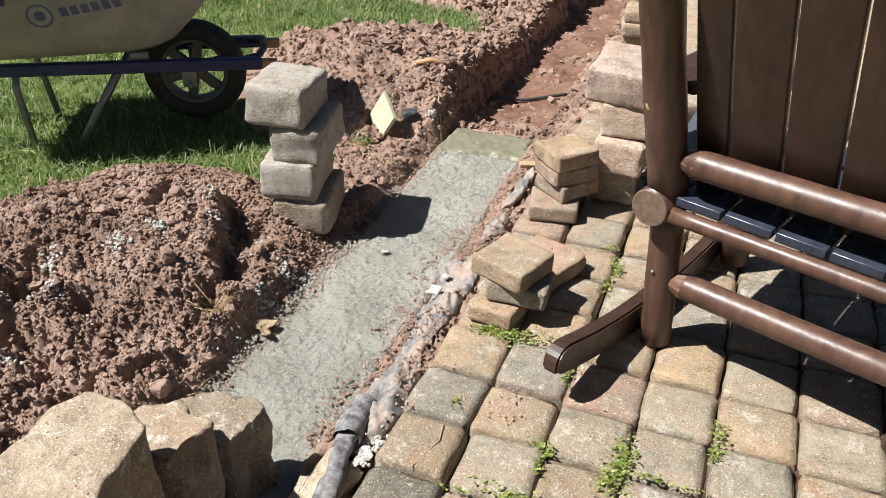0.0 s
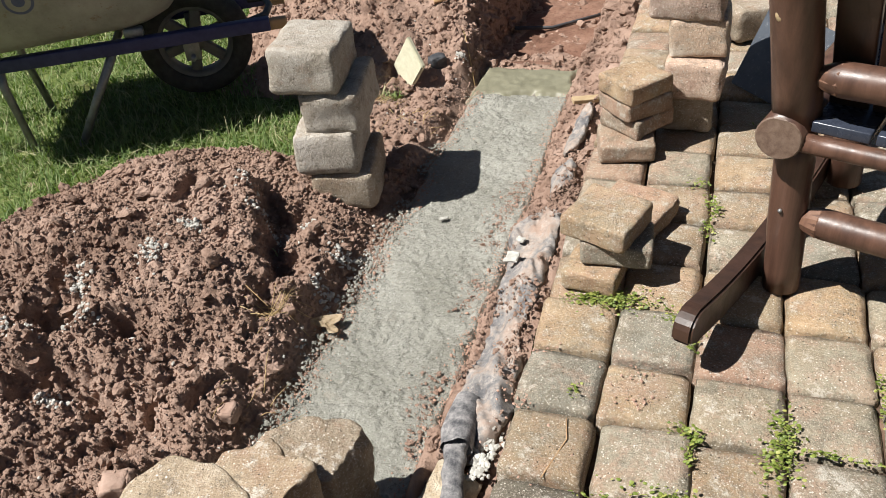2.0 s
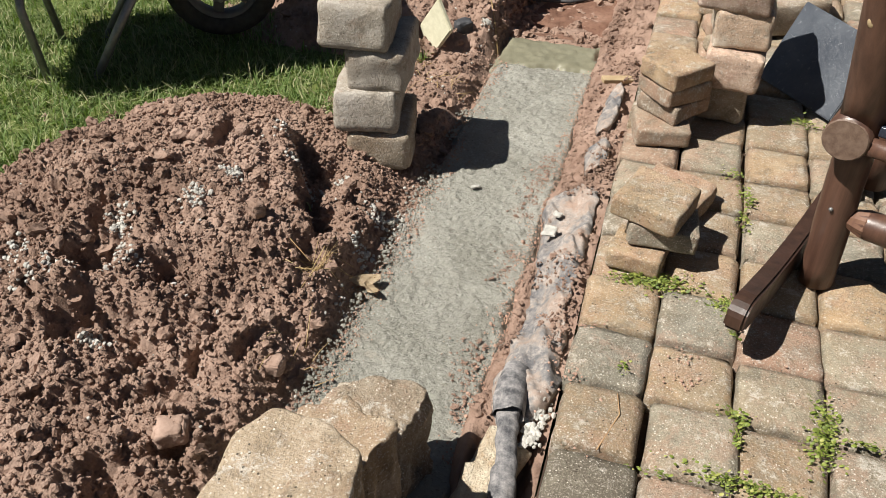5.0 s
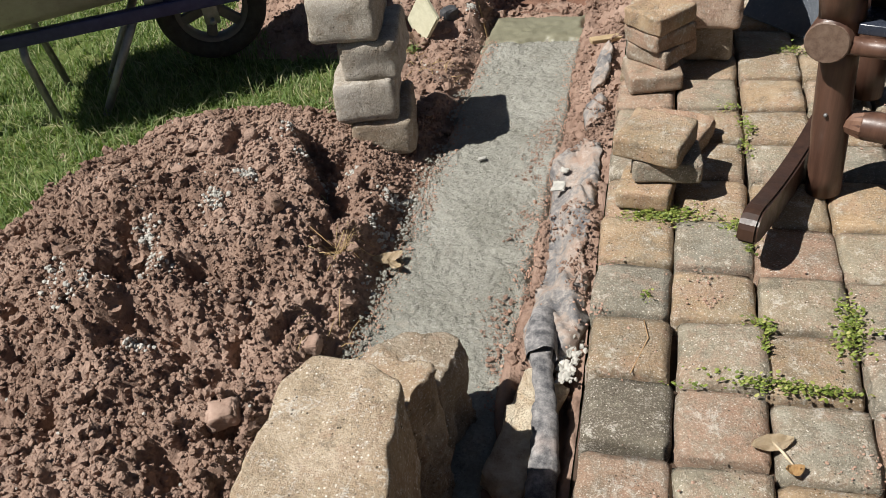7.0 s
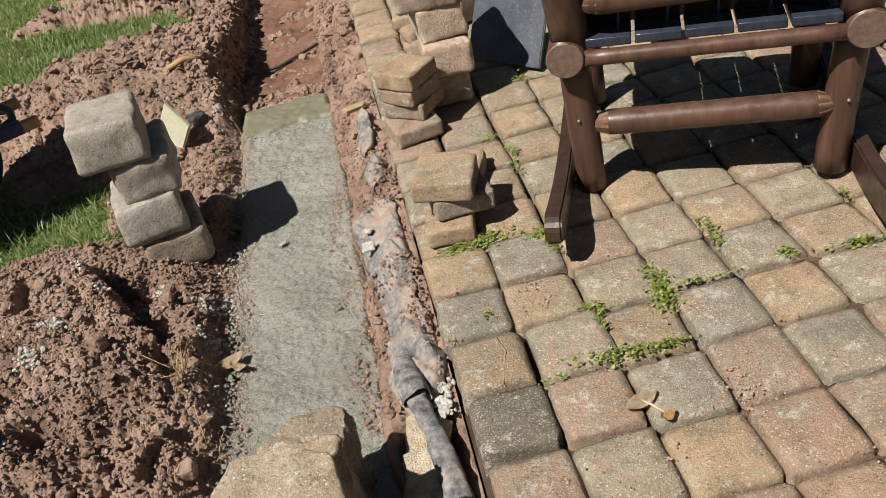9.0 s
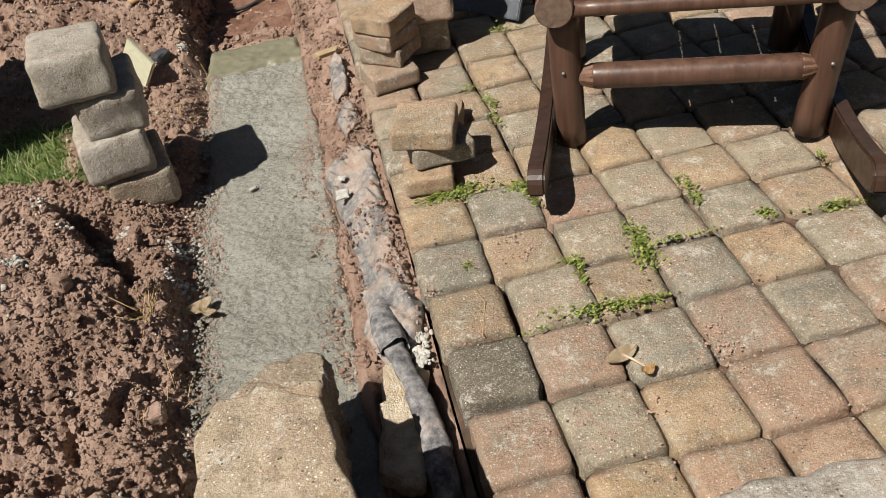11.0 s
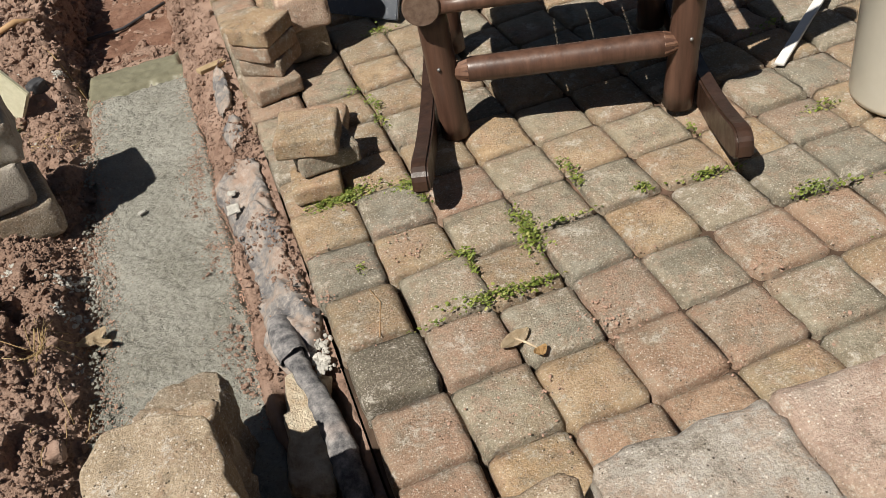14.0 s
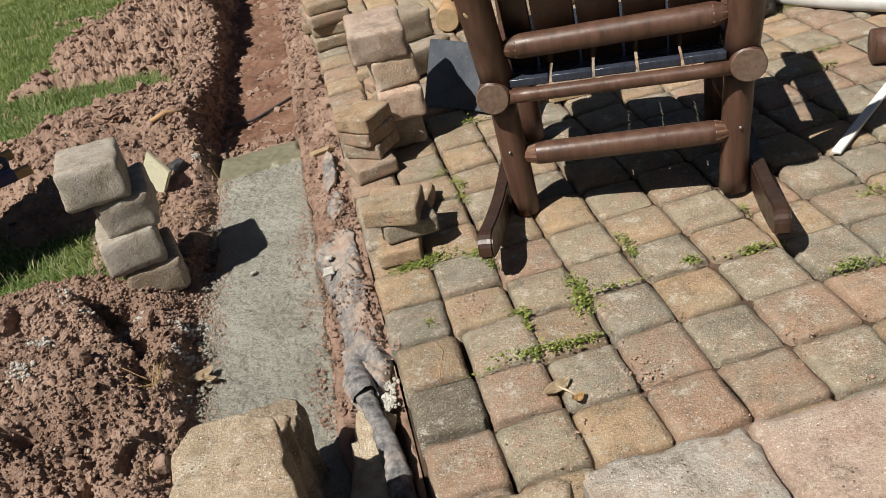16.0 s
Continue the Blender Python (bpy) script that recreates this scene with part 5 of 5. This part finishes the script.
def build_grass():
    rng = np.random.default_rng(5)
    roots = []
    for n, x0, x1, y0, y1 in ((60000, -2.6, -0.62, 0.55, 3.5), (45000, -2.7, -0.85, 3.0, 6.6)):
        x, y = rng.uniform(x0, x1, n), rng.uniform(y0, y1, n)
        z = lawn_height(x, y)
        ok = (z > soil_height(x, y) - 0.012) & (noise2(x, y, 5, 71) + 0.9 * noise2(x, y, 28, 73) + rng.normal(0, 0.35, n) > -0.7)
        roots.append(np.stack([x, y, z - 0.004], 1)[ok])
    for cx, cy, s, n in ((-1.05, 3.12, 0.12, 700), (-0.86, 1.22, 0.06, 500), (-0.9, 3.2, 0.08, 300)):
        x, y = rng.normal(cx, s, n), rng.normal(cy, s * 0.6, n)
        roots.append(np.stack([x, y, np.maximum(lawn_height(x, y), soil_height(x, y) - 0.01)], 1))
    R = np.concatenate(roots)
    patch = 0.5 + 0.5 * noise2(R[:, 0], R[:, 1], 7, 72)
    h = rng.uniform(0.022, 0.06, len(R)) * (0.5 + 1.0 * patch) * np.where(rng.random(len(R)) > 0.93, 1.5, 1.0)
    return link("lawn_grass", blades("lawn_grass", R, h, rng.uniform(0.0026, 0.0056, len(R)), rng.uniform(0.2, 1.3, len(R)), rng), M_GRASS)


tagged(build_grass(), "short green grass blades with some dry ones", "grass", kind="stuff")


def weed(x, y, sx, sy, turn, n, seed):
    """A low clump of round-leaved weed growing out of a joint."""
    rng = np.random.default_rng(seed)
    c, s = math.cos(radians(turn)), math.sin(radians(turn))
    u, v = rng.normal(0, sx, n), rng.normal(0, sy, n)
    P = np.stack([x + u * c - v * s, y + u * s + v * c, 0.001 + np.abs(rng.normal(0, 0.006, n)) + 0.006 * np.exp(-(u / sx) ** 2 - (v / sy) ** 2)], 1)
    V, F = [], []
    for p in P:
        r = rng.uniform(0.0014, 0.0039)
        a, tx, ty = rng.uniform(0, 6.28), rng.normal(0, 0.45), rng.normal(0, 0.45)
        b = len(V)
        V.append(p + np.array([0, 0, 0.0008]))
        for k in range(6):
            t = a + k * math.pi / 3
            q = np.array([r * math.cos(t) * 1.2, r * math.sin(t) * 0.85, 0])
            V.append(p + q + np.array([0, 0, q[0] * tx + q[1] * ty]))
        F += [[b, b + 1 + k, b + 1 + (k + 1) % 6] for k in range(6)]
    for _ in range(n // 6):
        p, q = P[rng.integers(n)], P[rng.integers(n)]
        if np.linalg.norm(p - q) < 0.03:
            side = np.array([-(q - p)[1], (q - p)[0], 0]) / (np.linalg.norm(q - p) + 1e-6) * 0.0006
            b = len(V)
            V += [p - side, p + side, q + side - [0, 0, 0.001], q - side - [0, 0, 0.001]]
            F += [[b, b + 1, b + 2], [b, b + 2, b + 3]]
    ob = link("weed", array_mesh("weed", np.array(V), np.array(F), False), M_WEED)
    tagged(ob, "bright green low weed growing in a paver joint", "weed", "weeds in the joints")


for k, (x, y, sx, sy, a, n) in enumerate([
        (0.115, 0.63, 0.038, 0.022, 5, 260), (0.175, 0.635, 0.04, 0.024, 0, 300), (0.3, 0.6, 0.022, 0.028, 20, 150), (0.322, 0.545, 0.008, 0.03, 0, 60), (0.488, 0.335, 0.014, 0.045, 8, 170), (0.478, 0.27, 0.022, 0.035, 0, 170),
        (0.56, 0.3, 0.05, 0.006, 0, 80), (0.345, 0.15, 0.055, 0.014, -4, 230), (0.43, 0.142, 0.05, 0.007, 0, 90), (0.33, 0.3, 0.018, 0.014, 0, 90), (0.335, 0.25, 0.006, 0.03, 0, 40), (0.662, 0.47, 0.012, 0.03, 10, 90),
        (0.66, 0.41, 0.008, 0.02, 0, 50), (0.775, 0.315, 0.014, 0.012, 0, 60), (0.925, 0.285, 0.045, 0.01, -5, 120), (1.08, 0.128, 0.028, 0.016, 0, 110), (1.15, 0.11, 0.05, 0.005, -8, 50), (0.12, 0.36, 0.008, 0.02, 0, 24), (0.2, 0.13, 0.03, 0.006, 0, 30),
        (0.34, 1.03, 0.012, 0.03, 10, 80), (0.33, 0.93, 0.01, 0.03, 0, 60), (0.48, 1.45, 0.03, 0.02, 0, 120), (0.3, 1.12, 0.02, 0.02, 0, 50), (1.86, 1.72, 0.05, 0.04, 0, 160), (1.62, 1.14, 0.05, 0.01, 0, 90), (1.45, 0.8, 0.04, 0.012, 10, 60),
        (1.3, 0.38, 0.03, 0.012, 0, 60), (1.2, -0.04, 0.05, 0.008, 0, 60), (0.22, 2.25, 0.02, 0.05, 0, 90), (0.99, 0.46, 0.006, 0.02, 0, 30), (1.7, 1.25, 0.05, 0.01, 0, 80)]):
    weed(x, y, sx * 0.85, sy * 0.75, a, int(n * 0.95), 300 + k)


def straw(name, x, y, n, length, spread, label, seed):
    rng = np.random.default_rng(seed)
    bm = bmesh.new()
    for k in range(n):
        a = rng.normal(1.25, 0.45)
        ln = length * rng.uniform(0.5, 1.2)
        px, py = x + rng.normal(0, spread), y + rng.normal(0, spread)
        pts = []
        for t in (0, 0.35, 0.7, 1.0):
            qx, qy = px + (t - 0.5) * ln * math.cos(a), py + (t - 0.5) * ln * math.sin(a)
            g = float(soil_height(np.array([qx]), np.array([qy]))[0])
            pts.append((qx, qy, max(g, FOOT_Z) + 0.008 + 0.03 * rng.random() * t * (1.2 - t)))
        join_bm(bm, tube_bm(pts, [0.0011, 0.001, 0.0008, 0.0005], 4))
    tagged(part(name, bm, M_STRAW, None), label, "straw")


straw("straw_tuft", -0.575, 0.5, 16, 0.13, 0.014, "dry yellow straw lying on the soil", 1)
straw("straw_tuft", -0.55, 0.33, 7, 0.07, 0.05, "a few dry straws on the soil", 2)
straw("straw_tuft", -0.76, 1.62, 26, 0.09, 0.045, "dry yellow straw on bare soil", 3)
straw("straw_tuft", -0.6, 1.5, 14, 0.07, 0.04, "dry yellow straw on bare soil", 4)


def leaf_bm(length, width, curl, seed):
    bm = bmesh.new()
    rows = []
    for i in range(9):
        t = i / 8
        w = width / 2 * math.sin(math.pi * min(t * 0.94 + 0.04, 1)) ** 0.7
        row = []
        for j in range(-2, 3):
            u = j / 2
            z = curl * (t - 0.5) ** 2 * 0.05 + 0.003 * abs(u) + 0.004 * noise.noise(Vector((t * 5, u * 3, seed)))
            row.append(bm.verts.new((length * (t - 0.5), w * u, z)))
        rows.append(row)
    for a, b in zip(rows, rows[1:]):
        for j in range(4):
            bm.faces.new((a[j], b[j], b[j + 1], a[j + 1]))
    bmesh.ops.solidify(bm, geom=list(bm.faces), thickness=0.0007)
    return bm


leaf = thing("dry_leaf", pose(0.332, 0.022, 0.003, 1, 0, 20), "curled tan dry leaf with an orange scrap on the pavers", "leaf")
part("blade", leaf_bm(0.07, 0.034, 0.25, 1), M_LEAF, leaf, "", False)
part("stalk", tube_bm([(0.0, 0.0, 0.004), (0.006, -0.025, 0.006), (0.012, -0.052, 0.005)], [0.002, 0.0028, 0.0015], 6), M_LEAF, leaf)
scrap = leaf_bm(0.03, 0.022, 0.6, 3)
bmesh.ops.translate(scrap, vec=(0.008, -0.06, 0.005), verts=scrap.verts)
part("scrap", scrap, M_LEAF_O, leaf, "orange curled scrap", False)
for k, (x, y, z, a, ln, w) in enumerate([(-0.49, 0.545, -0.088, 30, 0.075, 0.04), (-0.465, 0.52, -0.088, -30, 0.045, 0.022)]):
    tagged(part("fallen_leaf", leaf_bm(ln, w, 0.8, 7 + k), M_LEAF, None, "", False), "curled brown leaf at the footing's edge", "leaf").matrix_basis = pose(x, y, z - 0.004, 4, 2, a)

# ---- foam board, sticks, timber ----
face = [Vector(p) for p in ((-0.694, 1.762, 0.093), (-0.634, 1.72, 0.005), (-0.708, 1.738, -0.11), (-0.765, 1.78, -0.02))]
n = (face[1] - face[0]).cross(face[3] - face[0]).normalized() * 0.018
n = n if n.y > 0 else -n
bm = bmesh.new()
front, back = [bm.verts.new(p) for p in face], [bm.verts.new(p + n) for p in face]
bm.faces.new(front)
bm.faces.new(back[::-1])
for i in range(4):
    bm.faces.new((front[i], front[(i + 1) % 4], back[(i + 1) % 4], back[i]))
bmesh.ops.recalc_face_normals(bm, faces=bm.faces)
bmesh.ops.bevel(bm, geom=list(bm.edges), offset=0.003, segments=2, affect="EDGES")
ob = part("foam_board", bm, M_FOAM, None, "", False)
tagged(ob, "pale yellow foam board piece propped on the soil", "foam board")
tagged(part("stick", tube_bm([(x, y, float(soil_height(np.array([x]), np.array([y]))[0]) + 0.008) for x, y in ((-0.59, 2.05), (-0.56, 1.99), (-0.53, 1.93), (-0.5, 1.87))], [0.0022] * 4, 6), M_STRAW, None), "thin pale stick lying on the soil heap", "stick")
tagged(part("stick", tube_bm([(-0.5, 2.49, -0.165), (-0.36, 2.57, -0.19), (-0.17, 2.68, -0.17)], [0.008, 0.007, 0.007], 7), M_DARK, None), "dark stick lying across the trench", "stick")
tagged(part("stick", tube_bm([(-0.72, 2.14, 0.075), (-0.66, 2.17, 0.085), (-0.6, 2.18, 0.07)], [0.01, 0.012, 0.009], 8), M_RUST, None), "short brown root in the soil heap", "root")
ob = part("timber_strip", box_bm(0.1, 0.028, 0.014, 0.003, 2), M_PLANK, None, "", False)
ob.matrix_basis = pose(-0.055, 1.6, -0.02, 4, 4, 26)
tagged(ob, "short raw timber strip under the paver pile", "timber strip")
ob = part("timber_offcut", box_bm(0.15, 0.04, 0.03, 0.003, 2), M_PLANK, None, "", False)
ob.matrix_basis = pose(0.86, 1.43, 0.019, 0, 0, -6)
tagged(ob, "yellow timber offcut on the pavers beneath the chair", "timber")
tagged(part("twig", tube_bm([(0.118, 0.29, 0.004), (0.128, 0.24, 0.006), (0.112, 0.19, 0.004), (0.1, 0.15, 0.004)], [0.0012] * 4, 5), M_RUST, None), "thin brown twig on a paver", "twig")

# ---- bucket, bar, log, hose and rock at the patio's far side ----


def bucket():
    b = thing("bucket", pose(1.49, 0.318, 0.003), "plain cream plastic bucket standing on the pavers", "bucket")
    bm = bmesh.new()
    prof = [(0.0, 0.0), (0.118, 0.0), (0.128, 0.006), (0.133, 0.02), (0.147, 0.36), (0.15, 0.365), (0.148, 0.37), (0.143, 0.365), (0.129, 0.024), (0.0, 0.012)]
    segs, rings = 40, []
    for r, z in prof[1:-1]:
        rings.append([bm.verts.new((r * math.cos(2 * math.pi * k / segs), r * math.sin(2 * math.pi * k / segs), z)) for k in range(segs)])
    for a, c in zip(rings, rings[1:]):
        for k in range(segs):
            bm.faces.new((a[k], a[(k + 1) % segs], c[(k + 1) % segs], c[k]))
    bm.faces.new(rings[0][::-1])
    bm.faces.new(rings[-1])
    part("body", bm, M_BUCKET, b)
    for z in (0.31, 0.33):
        part("rib", tube_bm([(0.1475 * math.cos(t), 0.1475 * math.sin(t), z) for t in np.linspace(0, 2 * math.pi, 41)], [0.004] * 41, 6), M_BUCKET, b)


bucket()
bar = box_bm(0.62, 0.027, 0.012, 0.005, 2)
ob = part("metal_bar", bar, M_WHITE, None, "", False)
ob.matrix_basis = pose(1.585, 0.775, 0.03, 0, -4, 36)
tagged(ob, "white painted metal bar propped on the pavers", "metal bar")
ob = part("log", log_bm((1.76, 1.06, 0.062), (2.3, 0.85, 0.062), 0.058, 0.0, 7, 18, 0.04, 77), M_LOG, None)
tagged(ob, "dark varnished log lying on the patio", "log")
stone("split_rock", (0.16, 0.14, 0.13), pose(1.7, 1.72, 0.0, 0, 0, 20), M_SPLIT, 260, "rough speckled grey split rock on the patio", "rock", "", 0.035, 2.2)
tagged(part("hose", tube_bm([(1.78, 1.9, 0.034), (1.87, 1.74, 0.034), (1.97, 1.57, 0.034), (2.08, 1.42, 0.034), (2.25, 1.3, 0.034), (2.5, 1.28, 0.034)], [0.031] * 6, 16), M_HOSE, None), "thick pale grey hose lying on the patio", "hose")
fire = log_bm((0.63, 2.5, 0.06), (0.76, 2.86, 0.06), 0.056, 0.0, 6, 18, 0.06, 41)
fire = tagged(part("split_log", fire, M_RUST, None), "short cut log with a pale yellow sawn end", "log")
end = bmesh.new()
bmesh.ops.create_circle(end, cap_ends=True, segments=18, radius=0.053)
bmesh.ops.transform(end, matrix=Matrix.Translation((0.6287, 2.4965, 0.06)) @ Vector((-0.34, -0.94, 0)).to_track_quat("Z", "Y").to_matrix().to_4x4(), verts=end.verts)
part("sawn_end", end, M_PLANK, fire, "pale yellow sawn end", False)
